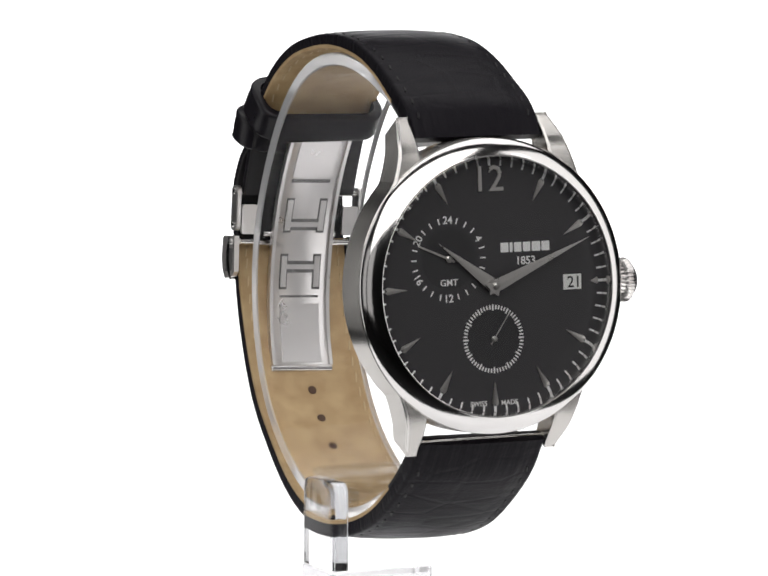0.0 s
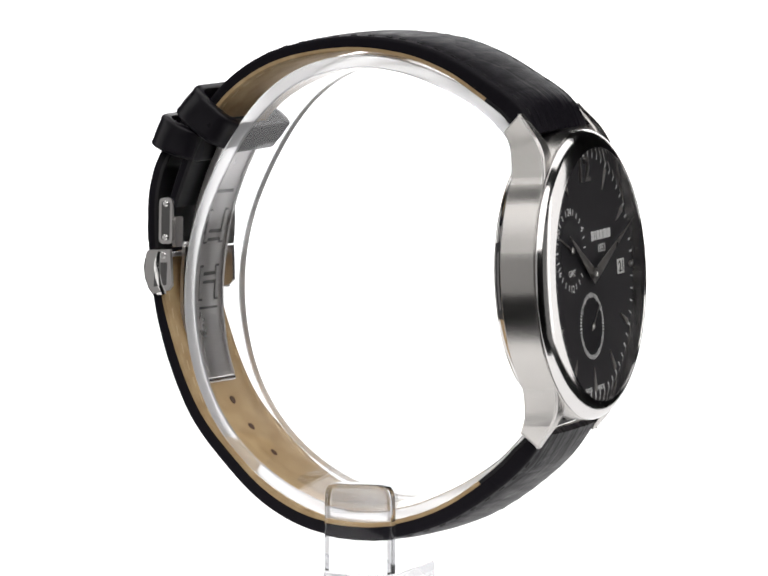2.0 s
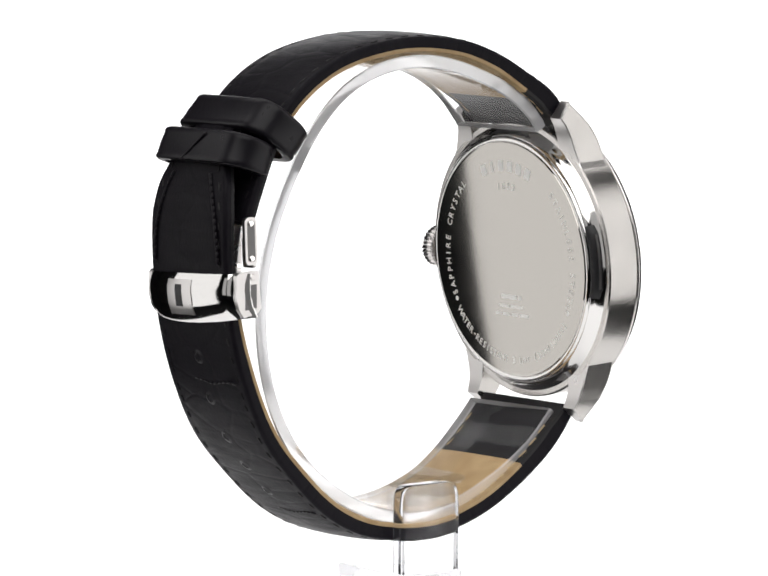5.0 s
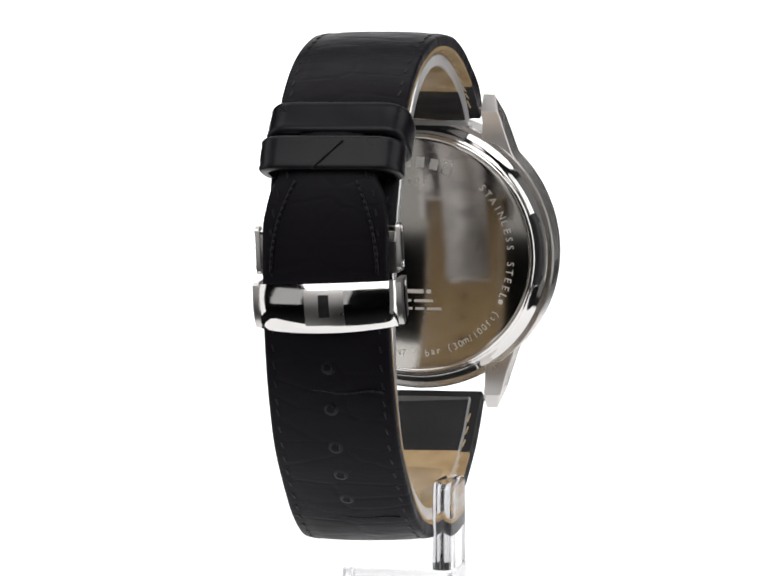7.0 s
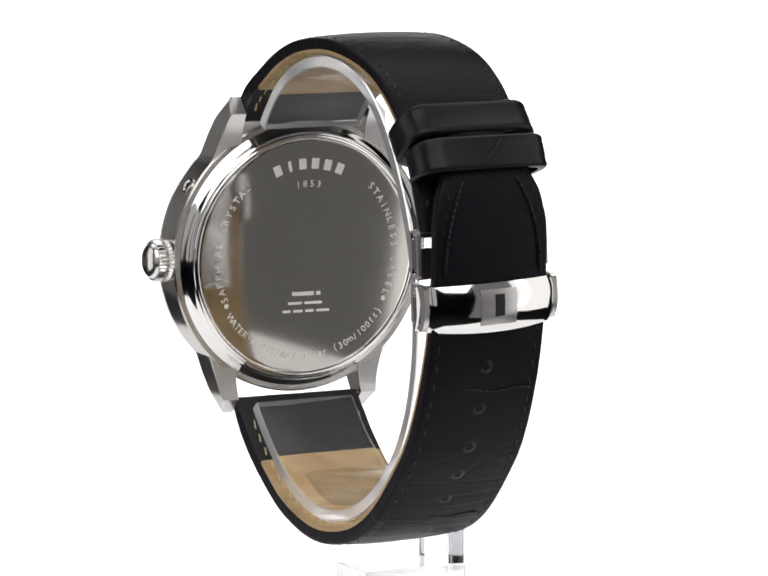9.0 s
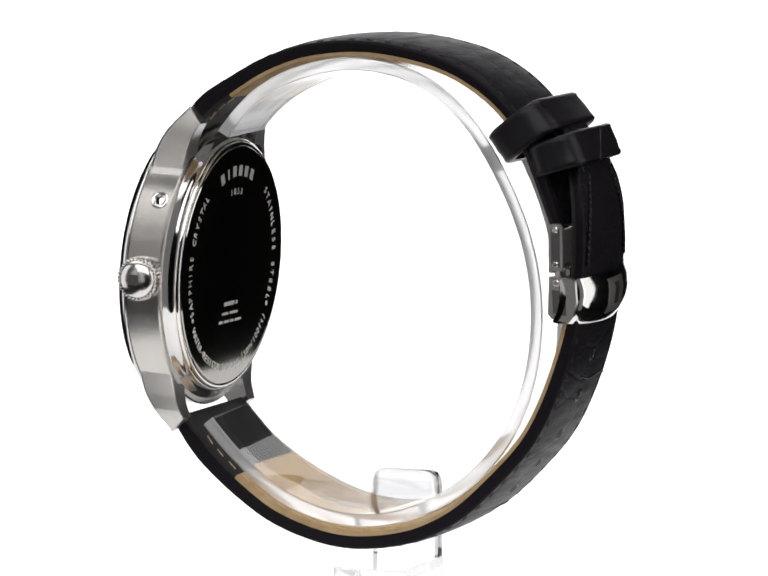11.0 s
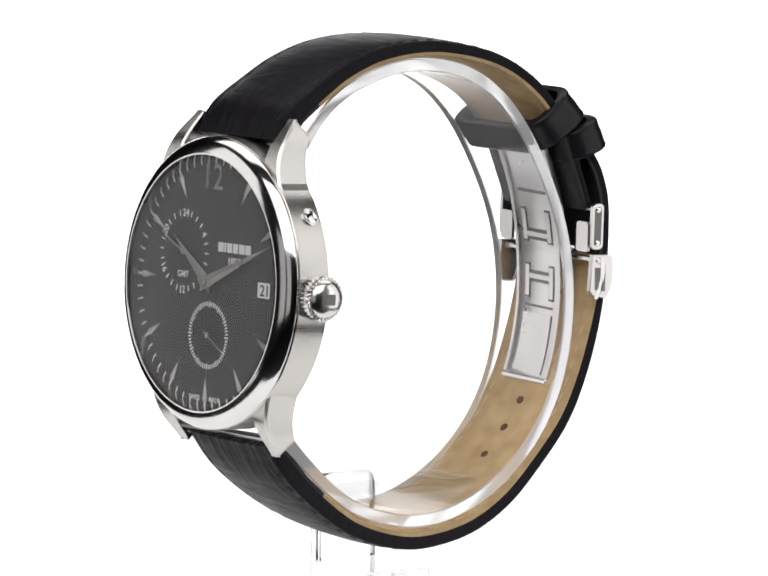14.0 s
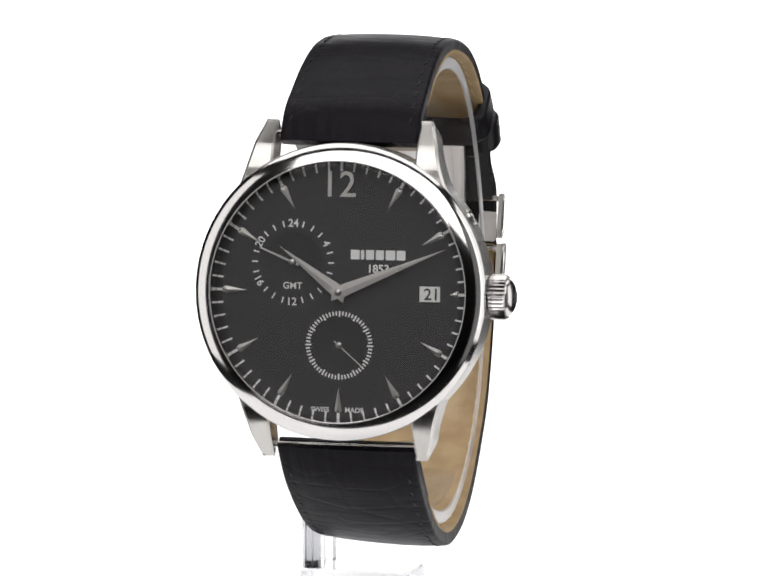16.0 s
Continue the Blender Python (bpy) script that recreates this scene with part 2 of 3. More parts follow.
def twist(x, y, z):
    """The strap sags and turns a little towards the clasp: shift (y, z) of a point x off its middle line."""
    low = min(1.0, max(0.0, (5.0 - z) / 10.0))
    under, over = np.interp(y, [-27, -14, 0, 10, 20, 33], [0.8, 3.0, 2.8, 1.5, 0.2, 0.4]), np.interp(y, [-26, 0, 33], [0.2, 0.8, 1.6])
    roll, yaw = radians(under * low + over * (1 - low)), radians(np.interp(y, [5, 33], [0.0, 2.0]))
    return x * math.tan(yaw), -x * math.tan(roll)


def band(path, section, flat=False):
    """A strip along a curve. section(k) gives the closed outline (x, offset along outward) at share k of the way."""
    L = path[-1][3]
    rows, uvs = [], []
    for q, way, out, s in path:
        row = section(s / L)
        ring = []
        for x, o in row:
            dy, dz = (0.0, 0.0) if flat else twist(x, q.x, q.y)
            ring.append((mid_x(q.x) + x, q.x + out.x * o + dy, q.y + out.y * o + dz))
        rows.append(ring)
        uvs += [((x + 0.5 * o) * MM, s * MM) for x, o in row]
    verts, faces = loft(rows)
    return verts, faces, uvs


# ---- the studio: dark room, light table and backdrop ----
def box(x0, x1, y0, y1, z0, z1):
    v = [(x, y, z) for x in (x0, x1) for y in (y0, y1) for z in (z0, z1)]
    return v, [(0, 1, 3, 2), (4, 6, 7, 5), (0, 4, 5, 1), (2, 3, 7, 6), (0, 2, 6, 4), (1, 5, 7, 3)]


def studio():
    for name, b in (("floor", (-2000, 2000, -2200, 1800, -900, -850)), ("ceiling", (-2000, 2000, -2200, 1800, 1750, 1800)),
                    ("wall_north", (-2000, 2000, 1800, 1900, -900, 1800)), ("wall_south", (-2000, 2000, -2300, -2200, -900, 1800)),
                    ("wall_east", (2000, 2100, -2300, 1900, -900, 1800)), ("wall_west", (-2100, -2000, -2300, 1900, -900, 1800))):
        ob = new(name, mesh_of(name, *box(*b), ROOM, 0))
        tagged(ob, "dark grey painted studio surface, dimly lit", name.split("_")[0], "", "structure")
    table = new("light_table")
    tagged(table, "lit white acrylic table under a product shoot", "light table", "", "structure")
    top = [(-62, -55), (62, -55), (110, 500), (-110, 500)]
    place("tabletop", mesh_of("tabletop", *prism(top, TABLE - 12, TABLE), TOP, 0), table)
    for x, y in ((-48, -42), (48, -42), (-95, 485), (95, 485)):
        place("table_leg", mesh_of("table_leg", *box(x - 12, x + 12, y - 12, y + 12, -850, TABLE - 12), ROOM, 0), table)
    back = new("backdrop", mesh_of("backdrop", *box(-195, 195, 500, 506, TABLE - 12, 210), GLOW, 0))
    tagged(back, "plain white glowing backdrop behind the table", "backdrop", "", "structure")


TABLE = -43.6
studio()

# ---- the wrist watch ----
watch = tagged(new("wrist_watch"), "steel wrist watch with black dial and black leather strap", "watch")
LEAN = radians(3.6)
CASE = Matrix.Translation((XC * MM, -31.25 * MM, 2.8 * MM)) @ Matrix.Rotation(radians(1.3), 4, "Z") @ Matrix(
    ((1, 0, 0, 0), (0, math.sin(LEAN), -math.cos(LEAN), 0), (0, math.cos(LEAN), math.sin(LEAN), 0), (0, 0, 0, 1)))


def clock(angle, radius):
    """A place on the dial: degrees clockwise from twelve."""
    return radius * math.sin(radians(angle)), radius * math.cos(radians(angle))


def spin(angle):
    return Matrix.Rotation(-radians(angle), 4, "Z")


def shift(u, v, w=0.0):
    return Matrix.Translation((u * MM, v * MM, w * MM))


def letters(text, height, depth, weight=0.0):
    """Lettering as a flat raised shape centred on the origin, of that cap height."""
    c = bpy.data.curves.new("lettering", "FONT")
    c.body, c.size, c.align_x, c.align_y = text, height * 1.38, "CENTER", "CENTER"
    c.extrude, c.offset, c.resolution_u = depth / 2, weight, 3
    ob = bpy.data.objects.new("lettering", c)
    scene.collection.objects.link(ob)
    bpy.context.view_layer.update()
    me = bpy.data.meshes.new_from_object(ob.evaluated_get(bpy.context.evaluated_depsgraph_get()))
    xs, ys = [v.co.x for v in me.vertices], [v.co.y for v in me.vertices]
    cx, cy = (min(xs) + max(xs)) / 2, (min(ys) + max(ys)) / 2
    shape = [(v.co.x - cx, v.co.y - cy, v.co.z) for v in me.vertices], [tuple(p.vertices) for p in me.polygons]
    bpy.data.objects.remove(ob)
    bpy.data.curves.remove(c)
    bpy.data.meshes.remove(me)
    return shape


def build_case():
    # middle case: a brushed barrel
    body = lathe([(17.6, -0.3), (20.5, -0.3), (20.66, -0.45), (20.68, -5.3), (20.45, -5.5), (18.4, -5.6), (17.6, -5.6)], 128)
    case = place("case", mesh_of("case", *body, BRUSHED, 30), watch, CASE, "brushed steel middle case")
    # four lugs that flow out of the barrel and bend back to the strap
    vs = [10.0, 12.0, 13.5, 15.0, 16.5, 18.0, 19.3, 20.4, 20.6, 21.5, 22.3, 23.0, 23.6, 23.8]
    outer = [17.85, 16.45, 15.5, 14.5, 14.0, 13.55, 13.2, 13.0, 12.95, 12.65, 12.35, 12.1, 11.85, 11.75]
    front = [-0.30, -0.30, -0.32, -0.38, -0.48, -0.75, -1.25, -1.9, -2.05, -2.75, -3.4, -4.0, -4.5, -4.62]
    back = [-5.3, -5.3, -5.35, -5.4, -5.5, -5.65, -5.9, -6.3, -6.4, -6.85, -6.1, -5.45, -4.9, -4.72]
    for sx in (1, -1):
        for sv in (1, -1):
            rows = []
            stretch = 1.0 if sv > 0 else 0.985
            for v, o, f, k in zip(vs, outer, front, back):
                v, i = v * stretch, 10.15
                c = min(0.28, (f - k) * 0.3)
                rows.append([(sx * i, sv * v, k), (sx * i, sv * v, f - c), (sx * (i + c), sv * v, f), (sx * (o - c), sv * v, f),
                             (sx * o, sv * v, f - c), (sx * o, sv * v, k + c * 0.5), (sx * (o - c * 0.5), sv * v, k)])
            place("lug", second_material(mesh_of("lug", *loft(rows), BRUSHED, 12), SATIN, lambda d: d.z < -0.35), watch, CASE)
            # bright bevel along the lug's outer edge and round its pointed end
            edge, n = [], len(vs)
            for j in range(2, n):
                v, o, f = vs[j] * stretch, outer[j], front[j]
                edge.append([(sx * (o - 0.30), sv * v, f + 0.03), (sx * (o + 0.05), sv * v, f - 0.34), (sx * (o - 0.2), sv * v, f - 0.44)])
            place("lug_bevel", mesh_of("lug_bevel", *loft(edge), SATIN, 40), watch, CASE, "polished bevel on the lug")
            edge = []
            for j in range(9, n):
                v, o, k = vs[j] * stretch, outer[j], back[j]
                edge.append([(sx * (o - 0.30), sv * v, k - 0.03), (sx * (o + 0.05), sv * v, k + 0.30), (sx * (o - 0.2), sv * v, k + 0.38)])
            place("lug_bevel", mesh_of("lug_bevel", *loft(edge), SATIN, 40), watch, CASE, "polished bevel on the lug")
    # bezel and crystal
    bez = lathe([(17.95, 0.0), (18.0, 1.75), (18.06, 1.9), (18.22, 1.95), (18.34, 1.88), (18.46, 1.84), (18.8, 1.7), (19.3, 1.46), (19.8, 1.14), (20.2, 0.78), (20.44, 0.44), (20.62, 0.16),
                 (20.68, -0.02), (20.62, -0.14), (20.4, -0.2), (19.9, -0.35), (17.95, -0.35)], 160)
    place("bezel", mesh_of("bezel", *bez, BEZEL, 50), watch, CASE, "satin polished steel bezel")
    dome = [(0, 2.15)] + [(r, 2.15 - 0.28 * (r / 18.3) ** 2) for r in (2, 4, 6, 8, 10, 12, 14, 16, 17.4)] + [(17.7, 1.87), (17.98, 1.72)]
    cr = place("crystal", mesh_of("crystal", *lathe(dome, 128, False), CRYSTAL, 60), watch, CASE, "clear domed crystal")
    cr.visible_shadow = False
    # case back: a flat polished disc with a rounded flank
    fl = lathe([(0, -7.6), (17.0, -7.6), (17.35, -7.55), (17.45, -7.4)], 128, False)
    cover = place("caseback", mesh_of("caseback", *fl, BACK, 40), watch, CASE, "mirror polished steel case back with engraving")
    rim = lathe([(17.45, -7.4), (17.6, -7.48), (17.95, -7.4), (18.15, -7.2), (18.2, -7.0), (18.45, -6.9), (18.7, -6.45), (19.1, -6.0), (19.6, -5.65), (19.75, -5.5), (17.4, -5.5)], 128)
    place("caseback_rim", mesh_of("caseback_rim", *rim, POLISHED, 45), watch, CASE, "polished rim round the case back")
    # opening notch in the flank beside the back; a dark piece carries its shade
    rows = []
    for i in range(9):
        a = radians(160.5 + 33.0 * i / 8)
        d = 0.0 if 0 < i < 8 else -0.25
        rows.append([(r * math.cos(a), r * math.sin(a), w) for r, w in ((18.0, -5.6), (19.45 + d, -5.6), (19.4 + d, -6.0), (19.0 + d, -6.75), (18.6, -7.0), (18.0, -7.0))])
    notch = place("case_notch_shade", mesh_of("case_notch_shade", *loft(rows), DARKGAP, 40), watch, CASE, "dark piece for the shade in the opening notch beside the case back")
    # lip in steel darkened for the shade of the notch
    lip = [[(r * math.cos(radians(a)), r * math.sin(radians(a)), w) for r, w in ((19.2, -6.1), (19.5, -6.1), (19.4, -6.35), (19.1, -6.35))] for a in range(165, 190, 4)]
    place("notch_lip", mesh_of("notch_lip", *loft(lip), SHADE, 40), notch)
    # engraving, read from behind
    flip = Matrix.Rotation(math.pi, 4, "Y")

    def engrave(name, text, centre, spread, radius, height, inward=False):
        shapes = []
        for i, ch in enumerate(text):
            if ch == " ":
                continue
            a = centre + ((i - (len(text) - 1) / 2) * spread) * (-1 if inward else 1)
            u, v = clock(a, radius)
            g = letters(ch, height, 0.05)
            m = Matrix.Translation((u, v, 7.62)) @ Matrix.Rotation(-radians(a + (180 if inward else 0)), 4, "Z")
            shapes.append(moved(g, flip @ m))
        place(name, mesh_of(name, *joined(shapes), ETCHED, 0), cover)
    engrave("engraving", "SAPPHIRE CRYSTAL", 281, 4.7, 14.6, 1.1)
    engrave("engraving", "STAINLESS STEEL", 80, 4.9, 14.6, 1.1)
    engrave("engraving", "WATER-RESISTANT 3 bar (30m/100ft)", 180, 3.4, 15.0, 1.05, True)
    engrave("engraving", "1853", 0, 6.0, 10.9, 1.0)
    for i in range(6):      # the maker's mark, as plain bars
        a = (i - 2.5) * 8.6
        u, v = clock(a, 13.9)
        w = 0.5 if i == 1 else 1.2
        bar = moved(prism(rounded(w, 1.6, 0.12, 2), 7.6, 7.63), flip @ Matrix.Translation((u, v, 0)) @ Matrix.Rotation(-radians(a), 4, "Z"))
        place("engraved_bar", mesh_of("engraved_bar", *bar, ETCHED, 0), cover)
    for c, w, v, h in ((-0.45, 3.6, -5.6, 0.6), (2.1, 0.7, -5.6, 0.6), (-1.7, 2.3, -7.0, 0.4), (1.3, 2.9, -7.0, 0.4), (-3.1, 1.3, -8.2, 0.4), (-1.2, 1.6, -8.2, 0.4), (0.7, 1.4, -8.2, 0.4), (2.9, 2.2, -8.2, 0.4)):
        bar = moved(prism(rounded(w, h, 0.1, 2), 7.6, 7.625), flip @ Matrix.Translation((c, v, 0)))
        place("engraved_bar", mesh_of("engraved_bar", *bar, ETCHED, 0), cover)
    for a in (118, 242):
        u, v = clock(a, 14.7)
        dot = moved(lathe([(0, 7.6), (0.38, 7.6), (0.34, 7.63), (0, 7.63)], 12, False), flip @ Matrix.Translation((u, v, 0)))
        place("engraved_dot", mesh_of("engraved_dot", *dot, ETCHED, 0), cover)
    # crown with a fluted rim and a domed end
    verts, faces = lathe([(0, -0.4), (1.6, -0.4), (1.6, 0.5), (2.9, 0.6), (3.05, 0.8), (3.05, 2.75), (2.86, 2.95), (2.65, 3.0), (2.5, 3.3), (2.2, 3.6), (1.7, 3.85), (1.1, 4.0), (0.5, 4.07), (0, 4.09)], 192, False)
    turned = []
    for x, y, z in verts:
        r, a = math.hypot(x, y), math.atan2(y, x)
        if r > 2.85:
            r *= 1 + 0.045 * math.cos(32 * a)
        turned.append((r * math.cos(a), r * math.sin(a), z))
    crown_m = CASE @ shift(20.2, -0.3, -3.1) @ Matrix.Rotation(math.pi / 2, 4, "Y")
    crown = place("crown", mesh_of("crown", turned, faces, CROWN, 40), watch, crown_m, "fluted polished crown")
    place("crown_mark", mesh_of("crown_mark", *prism(rounded(1.5, 1.5, 0.1, 2), 3.9, 4.1), SHADE, 0), crown, None, "small plain mark on the crown")
    # recessed corrector in the case flank
    u, v = 17.79, 10.69
    a = math.degrees(math.atan2(v, u))
    push_m = CASE @ shift(u, v, -3.55) @ Matrix.Rotation(radians(a), 4, "Z") @ Matrix.Rotation(math.pi / 2, 4, "Y")
    place("corrector", mesh_of("corrector", *lathe([(0, 0.02), (0.55, 0.05), (0.72, -0.02), (0.8, 0.06), (1.0, 0.14), (1.15, 0.16), (1.28, 0.12), (1.3, -0.5), (0, -0.5)], 40, False), POLISHED, 40),
          watch, push_m, "small recessed corrector button")
    # spring bars
    for v in (21.9, -21.9):
        place("spring_bar", mesh_of("spring_bar", *rod((-10.4, v, -5.3), (10.4, v, -5.3), 0.55), POLISHED, 40), watch, CASE)


def build_dial():
    dial = place("dial", mesh_of("dial", *lathe([(0, 0), (18.3, 0), (18.3, -0.3), (0, -0.3)], 128, False), DIAL, 40), watch, CASE, "black dial with a fine woven relief")
    # small seconds and second time zone, sunk circles
    for name, u, v, r in (("small_seconds_dial", 0.0, -7.4, 4.05), ("time_zone_dial", -6.75, 4.0, 4.2)):
        place(name, mesh_of(name, *lathe([(0, 0.012), (r - 0.1, 0.012), (r, 0.03), (r, -0.1)], 64, False), SUBDIAL, 40), dial, shift(u, v), "black recessed counter")
    tick = mesh_of("minute_mark", *prism([(-0.13, 16.75), (0.13, 16.75), (0.13, 17.6), (-0.13, 17.6)], 0.0, 0.05), PRINT, 0)
    wide = mesh_of("minute_mark_wide", *prism([(-0.2, 16.75), (0.2, 16.75), (0.2, 17.62), (-0.2, 17.62)], 0.0, 0.05), PRINT, 0)
    for i in range(60):
        place("minute_mark", wide if i % 5 == 0 else tick, dial, spin(6 * i))
    # applied daggers: broad at the rim, a ridge to the point
    pts = [(0, 13.3, 0.05), (0.52, 16.35, 0.05), (0.3, 16.75, 0.05), (0, 16.5, 0.05), (-0.3, 16.75, 0.05), (-0.52, 16.35, 0.05)]
    low = [(x, y, 0.0) for x, y, _ in pts]
    verts = low + [(x * 0.96, y, 0.16) for x, y, _ in pts] + [(0, 16.1, 0.24), (0, 13.45, 0.18)]
    n = 6
    faces = [tuple(range(n))] + [(i, (i + 1) % n, n + (i + 1) % n, n + i) for i in range(n)]
    faces += [(n + 0, n + 1, 12, 13), (n + 5, n + 0, 13, 12), (n + 1, n + 2, 12), (n + 2, n + 3, 12), (n + 3, n + 4, 12), (n + 4, n + 5, 12)]
    dagger = mesh_of("hour_marker", verts, faces, HAND, 0)
    short = mesh_of("hour_marker_short", [(x, 15.6 + (y - 13.3) * 0.36, z) for x, y, z in verts], faces, HAND, 0)
    for h in range(1, 12):
        place("hour_marker", short if h == 3 else dagger, dial, spin(30 * h))
    place("numeral", mesh_of("numeral", *letters("12", 3.7, 0.25, 0.02), HAND, 0), dial, shift(0.1, 15.0, 0.12), "applied steel twelve")
    # date
    place("date_frame", mesh_of("date_frame", *prism(rounded(3.3, 2.55, 0.1, 2), 0.0, 0.03), INK, 0), dial, shift(12.75, 0))
    card = place("date_card", mesh_of("date_card", *prism(rounded(2.9, 2.15, 0.05, 2), 0.0, 0.045), CARD, 0), dial, shift(12.75, 0))
    place("date_figure", mesh_of("date_figure", *letters("21", 1.65, 0.04, 0.02), INK, 0), dial, shift(12.85, 0, 0.06))
    # maker's mark as plain bars, with the year below
    for i, (c, w) in enumerate(((2.1, 1.25), (3.15, 0.45), (4.2, 1.15), (5.6, 1.15), (7.1, 1.35), (8.6, 1.25))):
        place("mark_bar", mesh_of("mark_bar", *prism(rounded(w, 1.35, 0.12, 2), 0.0, 0.05), PRINT, 0), dial, shift(c, 5.25))
    place("year", mesh_of("year", *letters("1853", 1.15, 0.04, 0.03), PRINT, 0), dial, shift(5.5, 3.35, 0.03))
    for text, u in (("SWISS", -2.6), ("MADE", 2.3)):
        place("dial_print", mesh_of("dial_print", *letters(text, 0.72, 0.04, 0.012), PRINT, 0), dial, shift(u, -16.35, 0.03))
    place("dial_print", mesh_of("dial_print", *letters("GMT", 0.95, 0.04, 0.012), PRINT, 0), dial, shift(-6.75, 0.75, 0.03))
    # second time zone ring
    for text, a, turn in (("24", 0, 0), ("4", 60, 60), ("20", 300, -60), ("16", 240, 60), ("12", 180, 0)):
        u, v = clock(a, 5.45)
        place("zone_figure", mesh_of("zone_figure", *letters(text, 1.1, 0.04, 0.02), PRINT, 0), dial, shift(-6.75 + u, 4.0 + v, 0.03) @ spin(turn))
    bar = mesh_of("zone_mark", *prism([(-0.1, 5.0), (0.1, 5.0), (0.1, 5.85), (-0.1, 5.85)], 0.0, 0.045), PRINT, 0)
    for i in range(24):
        if i not in (0, 4, 8, 12, 16, 20) and i not in (1, 23) or i in (1, 23):
            place("zone_mark", bar, dial, shift(-6.75, 4.0) @ spin(15 * i))
    # seconds ring
    sbar = mesh_of("second_mark", *prism([(-0.11, 4.15), (0.11, 4.15), (0.11, 4.75), (-0.11, 4.75)], 0.0, 0.045), PRINT, 0)
    lbar = mesh_of("second_mark_long", *prism([(-0.12, 3.95), (0.12, 3.95), (0.12, 4.8), (-0.12, 4.8)], 0.0, 0.045), PRINT, 0)
    for i in range(60):
        place("second_mark", lbar if i % 5 == 0 else sbar, dial, shift(0, -7.4) @ spin(6 * i))
    # sloping flange between dial and crystal
    place("flange", mesh_of("flange", *lathe([(17.66, 0.02), (17.96, 1.6), (18.0, 0.0)], 128), BEZEL, 40), watch, CASE, "polished inner flange")


def hand(name, length, width, tail, h, angle, label):
    """A dauphine hand: two facets that meet in a ridge, with a notched tail."""
    k = 0.16 * length
    top = [(0, length), (width / 2, k * 0.25), (width * 0.42, -tail), (0, -tail * 0.75), (-width * 0.42, -tail), (-width / 2, k * 0.25)]
    verts = [(x, y, h) for x, y in top] + [(x, y, h + 0.1) for x, y in top] + [(0, length * 0.97, h + 0.11), (0, 0, h + 0.17), (0, -tail * 0.7, h + 0.15)]
    n = 6
    faces = [tuple(range(n))] + [(i, (i + 1) % n, n + (i + 1) % n, n + i) for i in range(n)]
    faces += [(n, n + 1, 13, 12), (n + 1, n + 2, 14, 13), (n + 2, n + 3, 14), (n + 3, n + 4, 14), (n + 4, n + 5, 13, 14), (n + 5, n, 12, 13)]
    return place(name, mesh_of(name, verts, faces, HAND, 0), watch, CASE @ spin(angle), label)


def pin(name, length, width, tail, h, hub, m, label):
    """A thin hand on a round hub."""
    blade = prism([(-width / 2, -tail), (width / 2, -tail), (width * 0.35, length), (-width * 0.35, length)], h, h + 0.08)
    ring = lathe([(0, h), (hub, h), (hub, h + 0.16), (hub * 0.6, h + 0.26), (0, h + 0.26)], 24, False)
    return place(name, mesh_of(name, *joined([blade, ring]), HAND, 30), watch, m, label)


def build_hands():
    hand("hour_hand", 10.6, 1.9, 1.35, 0.62, 306.0, "satin steel hour hand")
    hand("minute_hand", 16.4, 1.75, 1.35, 1.05, 67.5, "satin steel minute hand")
    place("hand_hub", mesh_of("hand_hub", *lathe([(0, 0.3), (0.5, 0.3), (0.5, 1.32), (0.36, 1.42), (0, 1.44)], 28, False), HAND, 40), watch, CASE)
    pin("time_zone_hand", 5.1, 0.34, 0.9, 0.22, 0.5, CASE @ shift(-6.75, 4.0) @ spin(-67), "thin steel time zone hand")
    return pin("small_seconds_hand", 4.4, 0.2, 0.9, 0.2, 0.45, CASE @ shift(0, -7.4), "thin steel seconds hand")


build_case()
build_dial()
seconds = build_hands()

# ---- the strap: two padded straps, keepers and a folding clasp ----
UPPER = [(-27.0, 23.4), (-25.4, 27.0), (-22.6, 29.0), (-19.5, 30.8), (-15.5, 33.2), (-12.2, 34.5), (-8.5, 35.7), (-1.4, 36.5), (5.3, 36.1), (13.0, 34.4),
         (18.2, 31.9), (22.0, 29.0), (24.9, 25.6), (26.9, 22.2), (28.4, 18.2), (29.9, 14.2), (30.9, 11.2)]
LOWER = [(-28.6, -19.6), (-25.6, -24.2), (-20.3, -28.8), (-15.9, -31.9), (-12.3, -33.9), (-5.3, -36.1), (0.0, -36.6), (8.8, -35.4), (15.7, -32.0), (19.3, -28.9),
         (22.8, -25.3), (26.8, -20.8), (29.9, -14.6), (32.2, -8.0), (33.5, -2.0), (34.2, 5.0), (34.3, 12.0), (33.3, 18.0), (31.2, 22.6), (28.0, 26.6)]


def mixed(k, pairs):
    return float(np.interp(k, [p[0] for p in pairs], [p[1] for p in pairs]))


def strap_section(hw, thick, pad):
    """Leather over padding: rounded edges, a raised middle inside the seam."""
    top = [(-hw, -0.75), (-hw, -0.45), (-hw + 0.15, -0.2), (-hw + 0.5, -0.1), (-hw + 1.25, -0.12), (-hw + 2.0, pad * 0.35 - 0.08), (-hw * 0.62, pad * 0.75 - 0.05), (-hw * 0.3, pad)]
    return top + [(0, pad * 1.05)] + [(-x, o) for x, o in reversed(top)] + [(hw - 0.1, -thick), (0, -thick), (-hw + 0.1, -thick)]


